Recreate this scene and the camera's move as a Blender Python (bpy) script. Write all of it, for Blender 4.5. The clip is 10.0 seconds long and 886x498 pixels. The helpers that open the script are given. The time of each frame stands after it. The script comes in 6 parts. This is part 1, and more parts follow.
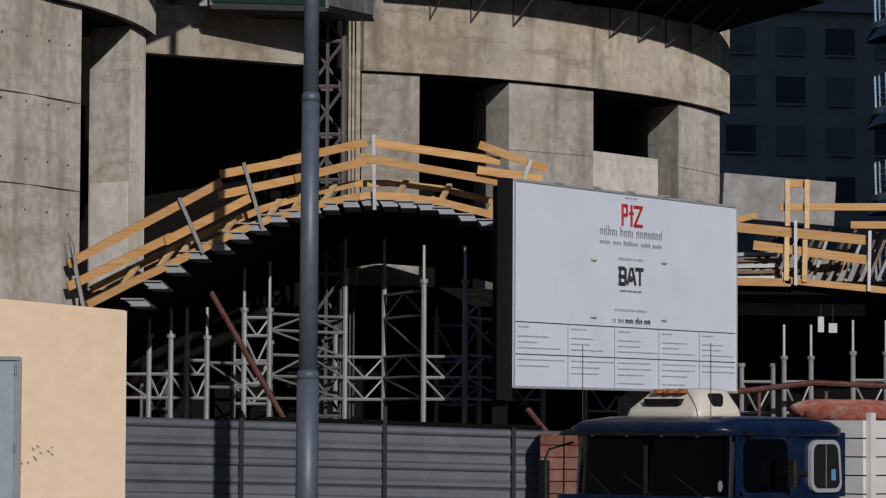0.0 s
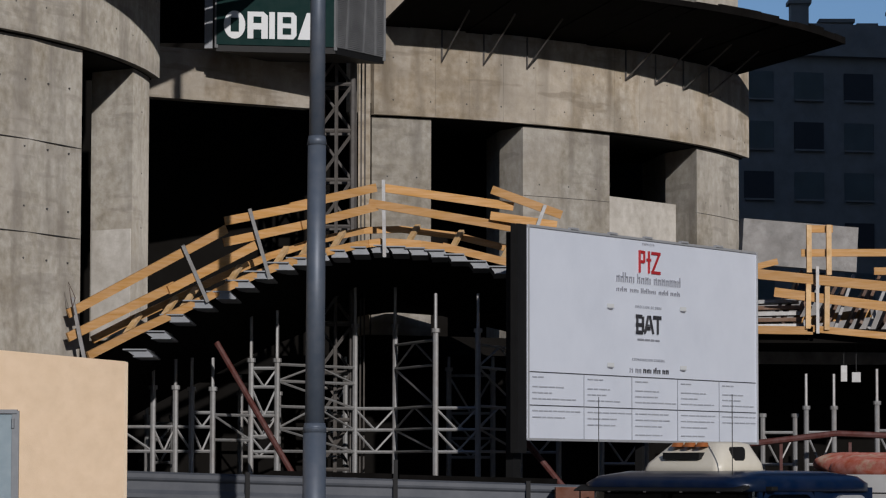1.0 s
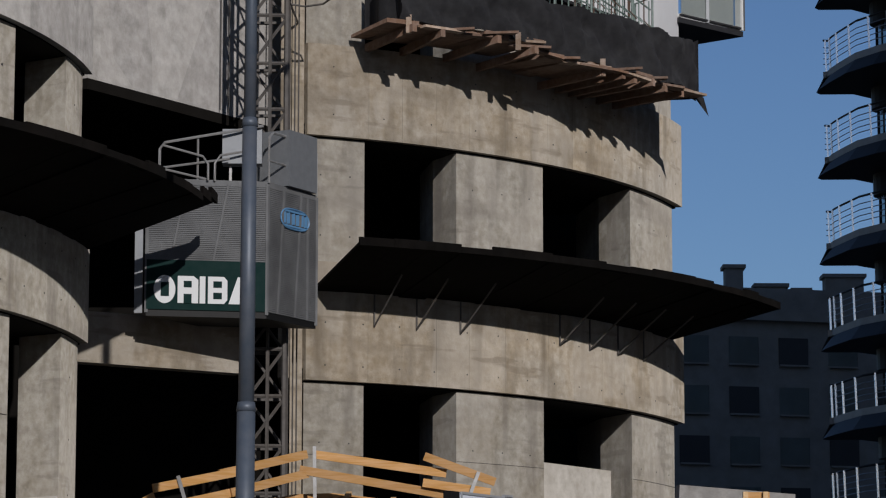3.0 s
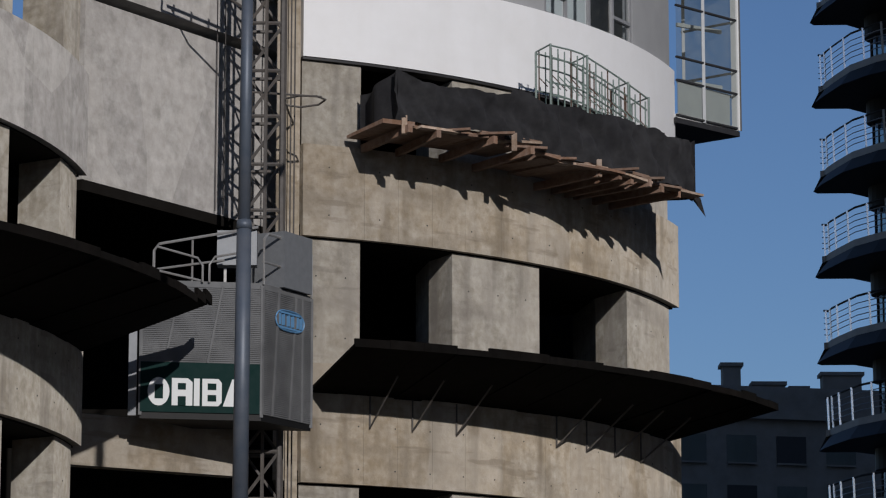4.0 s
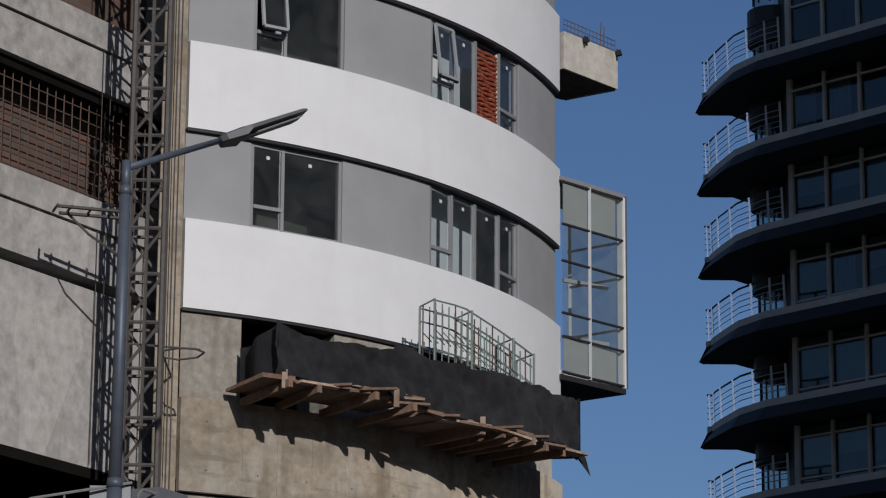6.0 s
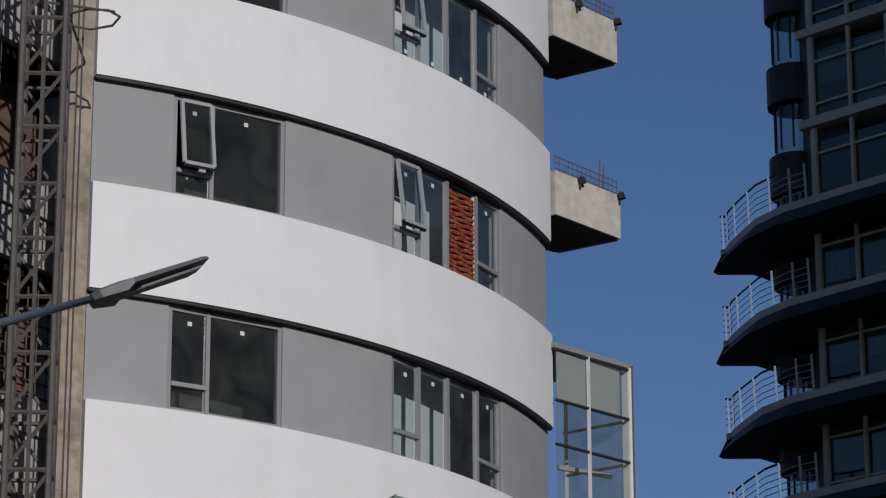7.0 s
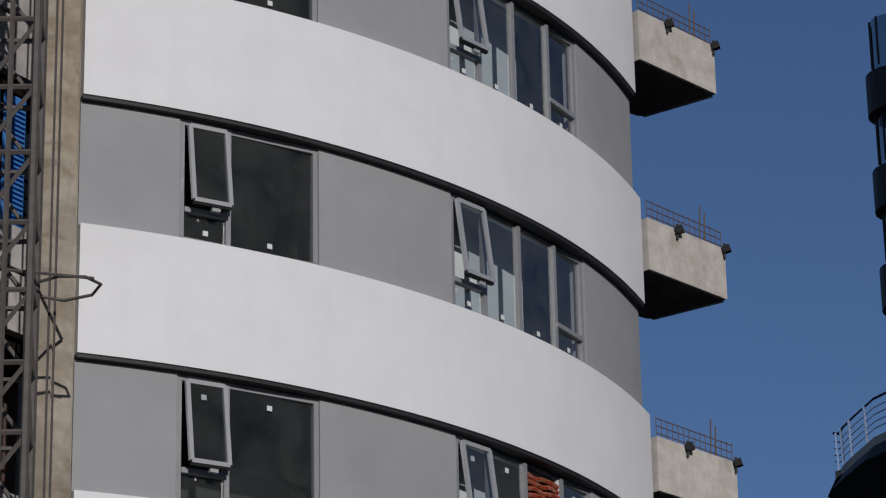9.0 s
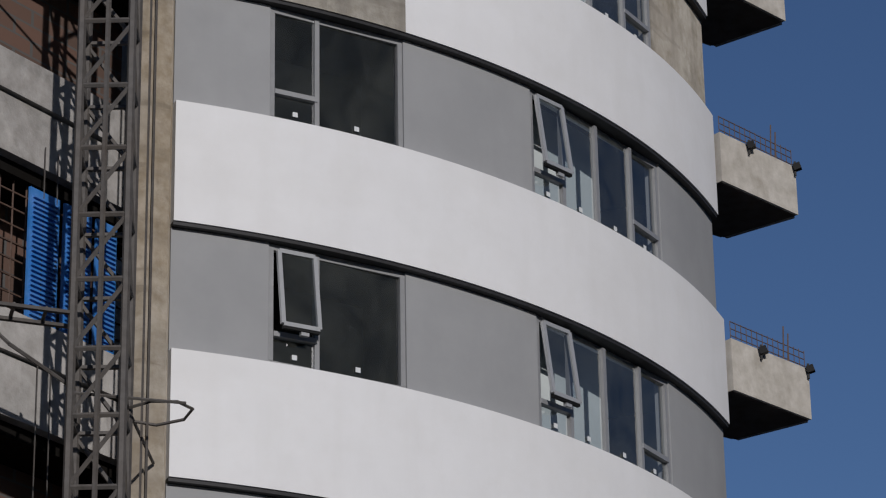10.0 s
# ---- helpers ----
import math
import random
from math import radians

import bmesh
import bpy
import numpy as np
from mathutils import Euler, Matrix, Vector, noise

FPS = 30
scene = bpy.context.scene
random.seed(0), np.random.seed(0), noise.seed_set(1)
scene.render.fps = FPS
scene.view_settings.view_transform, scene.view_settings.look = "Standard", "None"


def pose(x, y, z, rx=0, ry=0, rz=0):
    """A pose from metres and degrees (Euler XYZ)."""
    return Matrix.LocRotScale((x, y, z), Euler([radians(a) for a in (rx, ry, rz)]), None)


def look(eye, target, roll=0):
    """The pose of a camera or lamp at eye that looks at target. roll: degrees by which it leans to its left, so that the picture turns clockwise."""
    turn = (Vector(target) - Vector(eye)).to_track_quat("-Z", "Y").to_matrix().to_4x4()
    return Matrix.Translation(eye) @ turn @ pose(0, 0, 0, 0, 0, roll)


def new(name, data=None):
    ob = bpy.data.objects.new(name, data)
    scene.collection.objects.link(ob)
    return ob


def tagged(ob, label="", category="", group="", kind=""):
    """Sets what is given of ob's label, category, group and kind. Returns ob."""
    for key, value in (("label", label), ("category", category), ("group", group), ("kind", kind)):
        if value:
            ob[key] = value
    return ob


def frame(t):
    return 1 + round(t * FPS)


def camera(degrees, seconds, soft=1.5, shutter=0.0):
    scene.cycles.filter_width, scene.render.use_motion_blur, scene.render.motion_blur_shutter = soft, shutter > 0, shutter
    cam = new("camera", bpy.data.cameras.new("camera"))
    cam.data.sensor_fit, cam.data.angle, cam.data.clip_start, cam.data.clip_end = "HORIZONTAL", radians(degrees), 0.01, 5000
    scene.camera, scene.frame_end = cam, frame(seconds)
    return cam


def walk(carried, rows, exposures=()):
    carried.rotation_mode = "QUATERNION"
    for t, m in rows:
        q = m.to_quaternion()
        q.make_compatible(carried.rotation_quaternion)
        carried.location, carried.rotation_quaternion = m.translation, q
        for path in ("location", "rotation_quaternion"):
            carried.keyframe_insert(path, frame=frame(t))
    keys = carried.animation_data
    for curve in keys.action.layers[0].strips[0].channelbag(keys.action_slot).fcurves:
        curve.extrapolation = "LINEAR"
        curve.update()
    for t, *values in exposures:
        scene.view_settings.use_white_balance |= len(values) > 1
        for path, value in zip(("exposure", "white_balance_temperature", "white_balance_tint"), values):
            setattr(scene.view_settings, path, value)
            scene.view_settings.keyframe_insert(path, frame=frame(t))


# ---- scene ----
# ---- camera ----
cam = camera(15.94, 10.0, soft=1.2)
# seconds, place, turn to the left, look up, roll
ROWS = [
    (0.0, -0.054, -0.889, 2.249, -0.0622, 3.2069, 0.2701),
    (0.5, -0.015, -0.253, 2.285, 0.0883, 3.5667, 0.1806),
    (1.0, 0.028, 0.442, 2.327, 0.2575, 4.0746, 0.1213),
    (1.5, 0.062, 0.994, 2.362, 0.3689, 4.7025, 0.1118),
    (2.0, 0.063, 1.020, 2.365, 0.0251, 5.4362, 0.0997),
    (2.5, 0.074, 0.984, 2.397, -0.5073, 6.9031, 0.1387),
    (3.0, 0.081, 0.986, 2.420, -0.9042, 8.8439, 0.0254),
    (3.2, 0.071, 0.973, 2.429, -0.9644, 9.3652, 0.0271),
    (4.3, 0.118, 1.275, 2.550, -0.9493, 10.9604, -0.0053),
    (4.5, 0.108, 1.125, 2.531, -0.9805, 11.2296, 0.0072),
    (5.0, 0.119, 1.211, 2.563, -1.4272, 12.0327, 0.2507),
    (5.5, 0.131, 1.381, 2.639, -2.3782, 13.3586, 0.6092),
    (5.7, 0.126, 1.392, 2.665, -2.8131, 14.0521, 0.6030),
    (6.8, 1.252, 8.983, 4.868, -2.9334, 17.4821, 0.0097),
    (7.0, 1.512, 11.458, 5.616, -2.6372, 18.1411, -0.1335),
    (7.5, 1.857, 17.458, 7.505, -1.9166, 19.9922, -1.1661),
    (8.0, 2.120, 20.069, 8.576, -1.3262, 21.2510, -1.2102),
    (8.5, 1.905, 20.463, 9.725, -1.6472, 20.7375, -0.9567),
    (9.0, 1.950, 19.641, 10.053, -1.1755, 21.0581, -1.1304),
    (9.5, 1.822, 18.953, 9.756, -0.4748, 22.1588, -1.0925),
    (10.0, 1.793, 19.359, 9.993, 0.2124, 23.2364, -0.9844),
]
walk(cam, [(t, pose(x, y, z, 90 + up, 0, yaw) @ pose(0, 0, 0, 0, 0, roll)) for t, x, y, z, yaw, up, roll in ROWS],
     exposures=[(0.0, 0.0), (2.5, -0.1), (4.5, -0.1), (5.5, -0.15), (7.0, -0.2), (10.0, -0.25)])

# ---- daylight: clear sky, sun behind the camera's right shoulder ----
SUN_ELEVATION, SUN_AZIMUTH = 20.0, 15.6      # azimuth: degrees to the right of straight behind the camera
sun_way = Vector((math.sin(radians(SUN_AZIMUTH)) * math.cos(radians(SUN_ELEVATION)),
                  -math.cos(radians(SUN_AZIMUTH)) * math.cos(radians(SUN_ELEVATION)), math.sin(radians(SUN_ELEVATION))))
world = bpy.data.worlds.new("sky")
scene.world = world
world.use_nodes = True
wn = world.node_tree.nodes
sky = wn.new("ShaderNodeTexSky")
sky.sky_type, sky.sun_disc = "NISHITA", False
sky.sun_elevation, sky.sun_rotation = radians(SUN_ELEVATION), radians(180 - SUN_AZIMUTH)
sky.air_density, sky.dust_density, sky.ozone_density = 1.0, 0.35, 5.2
wn["Background"].inputs["Strength"].default_value = 0.061
clear_air = wn.new("ShaderNodeMix")
clear_air.data_type, clear_air.blend_type = "RGBA", "MULTIPLY"
clear_air.inputs["Factor"].default_value, clear_air.inputs["B"].default_value = 1.0, (1.0, 0.985, 1.09, 1)
world.node_tree.links.new(sky.outputs[0], clear_air.inputs["A"])
world.node_tree.links.new(clear_air.outputs["Result"], wn["Background"].inputs["Color"])
sun = new("sun", bpy.data.lights.new("sun", "SUN"))
sun.data.energy, sun.data.angle, sun.data.color = 3.0, radians(0.55), (1.0, 0.955, 0.94)
sun.matrix_world = look(sun_way * 100, (0, 0, 0))

# ---- materials ----
def material(name, base=(0.5, 0.5, 0.5), rough=0.7, metal=0.0, vary=0.0, grain=6.0, stain=None, stain_scale=0.6, stain_low=0.45, stain_high=0.75,
             bump=0.0, bump_scale=40.0, stretch=(1, 1, 1), per_object=0.0, spec=0.5, extra=None):
    """Principled material: base colour, fine grain, large stains, bump, and a small change from object to object."""
    m = bpy.data.materials.new(name)
    m.use_nodes = True
    n, l = m.node_tree.nodes, m.node_tree.links
    b = n["Principled BSDF"]
    b.inputs["Roughness"].default_value, b.inputs["Metallic"].default_value = rough, metal
    b.inputs["Specular IOR Level"].default_value = spec
    b.inputs["Diffuse Roughness"].default_value = 1.0 if rough > 0.8 else 0.0
    coord = n.new("ShaderNodeNewGeometry")
    mapping = n.new("ShaderNodeMapping")
    mapping.inputs["Scale"].default_value = stretch
    l.new(coord.outputs["Position"], mapping.inputs["Vector"])
    colour = n.new("ShaderNodeRGB")
    colour.outputs[0].default_value = (*base, 1)
    out = colour.outputs[0]

    def noise_of(scale, detail=4.0, roughness=0.6):
        t = n.new("ShaderNodeTexNoise")
        t.inputs["Scale"].default_value, t.inputs["Detail"].default_value, t.inputs["Roughness"].default_value = scale, detail, roughness
        l.new(mapping.outputs[0], t.inputs["Vector"])
        return t.outputs["Fac"]

    def mix(a, bcol, fac, kind="MIX"):
        x = n.new("ShaderNodeMix")
        x.data_type, x.blend_type = "RGBA", kind
        l.new(a, x.inputs["A"]) if hasattr(a, "is_linked") else None
        if hasattr(bcol, "is_linked"):
            l.new(bcol, x.inputs["B"])
        else:
            x.inputs["B"].default_value = (*bcol, 1)
        if hasattr(fac, "is_linked"):
            l.new(fac, x.inputs["Factor"])
        else:
            x.inputs["Factor"].default_value = fac
        return x.outputs["Result"]

    def ramp(value, low, high, a=0.0, bb=1.0):
        r = n.new("ShaderNodeMapRange")
        r.inputs["From Min"].default_value, r.inputs["From Max"].default_value = low, high
        r.inputs["To Min"].default_value, r.inputs["To Max"].default_value = a, bb
        l.new(value, r.inputs["Value"])
        return r.outputs["Result"]

    if stain:
        out = mix(out, stain, ramp(noise_of(stain_scale, 6, 0.65), stain_low, stain_high, 0, 0.85))
    if vary:
        g = n.new("ShaderNodeBrightContrast")
        l.new(out, g.inputs["Color"])
        l.new(ramp(noise_of(grain), 0.3, 0.7, -vary * max(base), vary * max(base)), g.inputs["Bright"])
        out = g.outputs[0]
    if per_object:
        info = n.new("ShaderNodeObjectInfo")
        h = n.new("ShaderNodeHueSaturation")
        l.new(ramp(info.outputs["Random"], 0, 1, 1 - per_object, 1 + per_object), h.inputs["Value"])
        l.new(out, h.inputs["Color"])
        out = h.outputs[0]
    if extra:
        out = extra(n, l, out, noise_of, mix, ramp, coord.outputs["Position"])
    l.new(out, b.inputs["Base Color"])
    if bump:
        bp = n.new("ShaderNodeBump")
        bp.inputs["Strength"].default_value, bp.inputs["Distance"].default_value = bump, 0.02
        l.new(noise_of(bump_scale), bp.inputs["Height"])
        l.new(bp.outputs[0], b.inputs["Normal"])
    return m


def streaks(dark, amount, milk=0.07, pours=0.0):
    """Rain streaks that run down, patches of cement milk, and the tie holes of the formwork."""
    def add(n, l, out, noise_of, mix, ramp, place):
        mp = n.new("ShaderNodeMapping")
        mp.inputs["Scale"].default_value = (1.7, 1.7, 0.25)
        l.new(place, mp.inputs["Vector"])
        t = n.new("ShaderNodeTexNoise")
        t.inputs["Scale"].default_value, t.inputs["Detail"].default_value = 1.6, 7
        l.new(mp.outputs[0], t.inputs["Vector"])
        out = mix(out, dark, ramp(t.outputs["Fac"], 0.5, 0.72, 0, amount))
        mp2 = n.new("ShaderNodeMapping")
        mp2.inputs["Scale"].default_value = (0.7, 0.7, 0.35)
        l.new(place, mp2.inputs["Vector"])
        t2 = n.new("ShaderNodeTexVoronoi")
        t2.inputs["Scale"].default_value = 1.0
        l.new(mp2.outputs[0], t2.inputs["Vector"])
        sep = n.new("ShaderNodeSeparateColor")
        l.new(t2.outputs["Color"], sep.inputs[0])
        out = mix(out, (1.0, 0.97, 0.9), ramp(sep.outputs[0], 0.55, 1.0, 0, milk), "MIX")
        mp3 = n.new("ShaderNodeMapping")
        mp3.inputs["Scale"].default_value = (9.0, 9.0, 0.5)
        l.new(place, mp3.inputs["Vector"])
        t3 = n.new("ShaderNodeTexNoise")
        t3.inputs["Scale"].default_value, t3.inputs["Detail"].default_value = 1.0, 3
        l.new(mp3.outputs[0], t3.inputs["Vector"])
        out = mix(out, dark, ramp(t3.outputs["Fac"], 0.55, 0.80, 0, amount * 0.16))
        mp4 = n.new("ShaderNodeMapping")
        mp4.inputs["Scale"].default_value = (0.35, 0.35, 2.2)
        l.new(place, mp4.inputs["Vector"])
        t4 = n.new("ShaderNodeTexNoise")
        t4.inputs["Scale"].default_value, t4.inputs["Detail"].default_value = 1.0, 8
        l.new(mp4.outputs[0], t4.inputs["Vector"])
        out = mix(out, dark, ramp(t4.outputs["Fac"], 0.5, 0.75, 0, amount * 0.75))
        t5 = n.new("ShaderNodeTexNoise")
        t5.inputs["Scale"].default_value, t5.inputs["Detail"].default_value, t5.inputs["Roughness"].default_value = 5.5, 9, 0.75
        l.new(place, t5.inputs["Vector"])
        out = mix(out, dark, ramp(t5.outputs["Fac"], 0.5, 0.68, 0, amount * 0.5))
        mp6 = n.new("ShaderNodeMapping")
        mp6.inputs["Scale"].default_value = (0.5, 0.5, 0.28)
        l.new(place, mp6.inputs["Vector"])
        t6 = n.new("ShaderNodeTexNoise")
        t6.inputs["Scale"].default_value, t6.inputs["Detail"].default_value, t6.inputs["Roughness"].default_value = 1.0, 5, 0.5
        l.new(mp6.outputs[0], t6.inputs["Vector"])
        out = mix(out, (0.50, 0.465, 0.41), ramp(t6.outputs["Fac"], 0.535, 0.555, 0, 0.30 * pours))
        mp7 = n.new("ShaderNodeMapping")
        mp7.inputs["Scale"].default_value = (0.8, 0.8, 5.0)
        l.new(place, mp7.inputs["Vector"])
        t7 = n.new("ShaderNodeTexNoise")
        t7.inputs["Scale"].default_value, t7.inputs["Detail"].default_value = 1.0, 4
        l.new(mp7.outputs[0], t7.inputs["Vector"])
        return mix(out, dark, ramp(t7.outputs["Fac"], 0.60, 0.66, 0, amount * 0.55 * pours))
    return add


CONCRETE = material("concrete", (0.362, 0.337, 0.288), 0.88, vary=0.20, grain=7.0, stain=(0.24, 0.205, 0.15), stain_scale=0.7, bump=0.25, bump_scale=30,
                    per_object=0.07, extra=streaks((0.17, 0.15, 0.125), 0.8, pours=0.8))
CONCRETE_WARM = material("raw_concrete", (0.392, 0.332, 0.25), 0.88, vary=0.20, grain=6.0, stain=(0.34, 0.325, 0.29), stain_scale=0.5, bump=0.25, bump_scale=30,
                         per_object=0.10, extra=streaks((0.19, 0.155, 0.11), 0.85, pours=1.0))
CONCRETE_GREY = material("smooth_concrete", (0.355, 0.34, 0.322), 0.9, vary=0.20, grain=5.0, stain=(0.25, 0.243, 0.228), stain_scale=2.2, stain_low=0.5, stain_high=0.68, bump=0.3, bump_scale=24,
                         extra=streaks((0.24, 0.23, 0.215), 0.4, 0.1))
CONCRETE_PALE = material("pale_concrete", (0.47, 0.445, 0.40), 0.9, vary=0.14, grain=6, stain=(0.36, 0.335, 0.29), stain_scale=1.6, bump=0.25, bump_scale=26, extra=streaks((0.30, 0.27, 0.23), 0.4))
# Concrete coloured near-black, so that unlit insides and soffits stay dark.
CONCRETE_SHADE = material("shade_black_concrete", (0.008, 0.007, 0.006), 0.9, spec=0.1, vary=0.2, grain=3)
JOINT = material("joint", (0.06, 0.058, 0.055), 0.9, vary=0.2, grain=12)
WHITE = material("white_render", (0.75, 0.755, 0.76), 0.8, vary=0.02, grain=1.4, stain=(0.70, 0.70, 0.695), stain_scale=0.9, bump=0.12, bump_scale=120,
                 extra=streaks((0.67, 0.67, 0.66), 0.3, 0.0))
GREY = material("grey_render", (0.305, 0.31, 0.315), 0.8, vary=0.05, grain=1.2, stain=(0.275, 0.28, 0.285), stain_scale=0.8, bump=0.12, bump_scale=120,
                extra=streaks((0.27, 0.275, 0.28), 0.3, 0.0))
TRIM = material("black_trim", (0.02, 0.02, 0.022), 0.6, vary=0.2, grain=10)
ALU = material("aluminium", (0.33, 0.335, 0.34), 0.45, 0.35, vary=0.05, grain=8)
ALU_LIGHT = material("pale_aluminium", (0.42, 0.43, 0.44), 0.4, 0.3, vary=0.05, grain=8)
# Dark olive blotches painted as the trees that the panes would mirror.
TREE_REFLECTION = material("painted_tree_reflection", (0.075, 0.08, 0.066), 0.9, spec=0.1, vary=0.35, grain=1.6, stain=(0.04, 0.048, 0.034), stain_scale=0.9, stain_low=0.42, stain_high=0.6)
FROST = material("spandrel_glass", (0.33, 0.355, 0.35), 0.3, vary=0.04, grain=2)
PARTITION = material("undercoat_plaster", (0.50, 0.54, 0.54), 0.9, vary=0.06, grain=2)
PLASTER = material("plaster", (0.62, 0.63, 0.62), 0.9, vary=0.05, grain=3)
STEEL = material("galvanised_steel", (0.31, 0.31, 0.305), 0.5, 0.45, vary=0.12, grain=14, stain=(0.28, 0.26, 0.24), stain_scale=3.0, per_object=0.08)
MAST = material("mast_steel", (0.085, 0.078, 0.072), 0.7, 0.0, vary=0.2, grain=10, stain=(0.09, 0.075, 0.062), stain_scale=2.5)
MESH = material("cage_mesh", (0.145, 0.148, 0.15), 0.75, 0.0, spec=0.2, vary=0.15, grain=8, stain=(0.06, 0.062, 0.064), stain_scale=2.0)
RUST = material("red_oxide_steel", (0.085, 0.025, 0.02), 0.7, vary=0.25, grain=10, stain=(0.07, 0.025, 0.02), stain_scale=3)
REBAR = material("rusty_bar", (0.09, 0.055, 0.04), 0.8, vary=0.2, grain=16)
REBAR_GREEN = material("coated_bar", (0.16, 0.21, 0.19), 0.6, vary=0.2, grain=16)
PINE = material("pine", (0.50, 0.275, 0.10), 0.75, vary=0.10, grain=7, stain=(0.39, 0.20, 0.07), stain_scale=2.6, stretch=(0.35, 0.35, 4), bump=0.15, per_object=0.16)
PINE_PALE = material("pale_pine", (0.60, 0.40, 0.20), 0.75, vary=0.12, grain=9, stain=(0.45, 0.27, 0.12), stain_scale=2, per_object=0.12)
OLD_WOOD = material("weathered_wood", (0.20, 0.12, 0.08), 0.85, vary=0.2, grain=9, stain=(0.30, 0.22, 0.17), stain_scale=2, per_object=0.2)
PALE_OLD_WOOD = material("bleached_wood", (0.40, 0.31, 0.24), 0.85, vary=0.2, grain=9, stain=(0.26, 0.17, 0.11), stain_scale=3, per_object=0.2)
# Dark brown that stands for the shade below the balconies.
SOFFIT_SHADE = material("soffit_shade", (0.10, 0.075, 0.06), 0.85, vary=0.2, grain=5, stain=(0.06, 0.045, 0.036), stain_scale=1.5)
# Set near-black so that the undersides of canopies and deck look deep in shade.
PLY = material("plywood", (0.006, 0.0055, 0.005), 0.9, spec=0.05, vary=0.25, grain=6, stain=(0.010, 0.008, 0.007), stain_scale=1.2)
NET = material("black_shade_cloth", (0.022, 0.022, 0.024), 0.85, spec=0.2, vary=0.25, grain=5, stain=(0.04, 0.04, 0.042), stain_scale=1.5, bump=0.5, bump_scale=6)
FENCE = material("fence_sheet", (0.066, 0.073, 0.085), 0.55, 0.1, vary=0.1, grain=4, stain=(0.10, 0.106, 0.118), stain_scale=1.4, per_object=0.06)
CREAM = material("cream_render", (0.72, 0.58, 0.42), 0.9, vary=0.04, grain=5, stain=(0.66, 0.53, 0.38), stain_scale=1.2, bump=0.2, bump_scale=60)
DOOR_BLUE = material("blue_grey_steel", (0.22, 0.28, 0.31), 0.6, vary=0.08, grain=6)
POLE = material("pole_paint", (0.085, 0.105, 0.135), 0.5, 0.2, vary=0.08, grain=6, stain=(0.11, 0.12, 0.14), stain_scale=1.5)
LAMP_GREY = material("lamp_grey", (0.20, 0.21, 0.22), 0.5, 0.3, vary=0.08, grain=8)
LANTERN = material("lantern_grey", (0.115, 0.118, 0.125), 0.5, 0.2, vary=0.08, grain=8)
LAMP_LENS = material("lamp_lens", (0.22, 0.23, 0.24), 0.3, 0.1, vary=0.1, grain=20)
SIGN_WHITE = material("sign_sheet", (0.66, 0.70, 0.77), 0.5, vary=0.02, grain=2, stain=(0.61, 0.65, 0.72), stain_scale=0.8)
INK = material("ink", (0.03, 0.03, 0.035), 0.6)
INK_GREY = material("grey_ink", (0.26, 0.27, 0.30), 0.6)
FAINT_INK = material("faint_ink", (0.40, 0.42, 0.46), 0.6)
INK_RED = material("red_ink", (0.40, 0.02, 0.025), 0.6)
BLACK = material("black_paint", (0.009, 0.009, 0.009), 0.6, spec=0.25, vary=0.2, grain=8)
TRUCK_BLUE = material("truck_blue", (0.004, 0.012, 0.038), 0.28, 0.1, vary=0.15, grain=5, stain=(0.007, 0.015, 0.032), stain_scale=2)
TRUCK_WHITE = material("truck_white", (0.62, 0.61, 0.58), 0.5, vary=0.06, grain=6, stain=(0.48, 0.46, 0.42), stain_scale=3)
BEIGE = material("ivory_plastic", (0.62, 0.58, 0.48), 0.45, vary=0.04, grain=6)
AMBER = material("amber_lens", (0.30, 0.10, 0.03), 0.3)
RUBBER = material("rubber", (0.012, 0.012, 0.012), 0.75, spec=0.2)
RAIL_STEEL = material("rail_steel", (0.92, 0.92, 0.92), 0.22, 1.0)
CHROME = material("chrome", (0.7, 0.7, 0.7), 0.2, 1.0)
SACK = material("sack_cloth", (0.27, 0.085, 0.06), 0.9, vary=0.2, grain=9, stain=(0.30, 0.22, 0.16), stain_scale=3.0, stain_low=0.54, stain_high=0.64)
GREEN = material("cage_green", (0.006, 0.024, 0.022), 0.8, 0.0, spec=0.15, vary=0.15, grain=6)
LETTER = material("letter_white", (0.62, 0.64, 0.64), 0.6)
BLUE_LOGO = material("logo_blue", (0.10, 0.24, 0.42), 0.5)
BLUE_SHUTTER = material("blue_shutter", (0.05, 0.20, 0.52), 0.5, vary=0.06, grain=5)
TERRACOTTA = material("terracotta_stack", (0.24, 0.052, 0.018), 0.85, vary=0.35, grain=14, stain=(0.09, 0.02, 0.01), stain_scale=7)
TOWER_DARK = material("tower_cladding", (0.022, 0.02, 0.018), 0.6, vary=0.1, grain=2)
TOWER_EDGE = material("tower_slab_edge", (0.45, 0.40, 0.33), 0.7, vary=0.1, grain=2)
BLIND = material("roller_blind", (0.34, 0.43, 0.42), 0.9, vary=0.08, grain=3)
CURTAIN = material("curtain", (0.45, 0.48, 0.48), 0.9, vary=0.1, grain=3, stretch=(6, 6, 0.3))
REAR_BLOCK = material("rear_block_render", (0.25, 0.225, 0.19), 0.85, vary=0.10, grain=1.2, stain=(0.20, 0.18, 0.155), stain_scale=0.5)
REAR_WALL = material("rear_wall", (0.18, 0.163, 0.145), 0.85, vary=0.06, grain=1)
# Pale grey of the unseen walls, seen only as reflection in the windows.
UNSEEN_WALL = material("unseen_wall", (0.62, 0.62, 0.60), 0.85, vary=0.3, grain=0.25)
GROUND = material("dusty_asphalt", (0.075, 0.072, 0.068), 0.9, vary=0.2, grain=3, stain=(0.12, 0.11, 0.095), stain_scale=0.15)
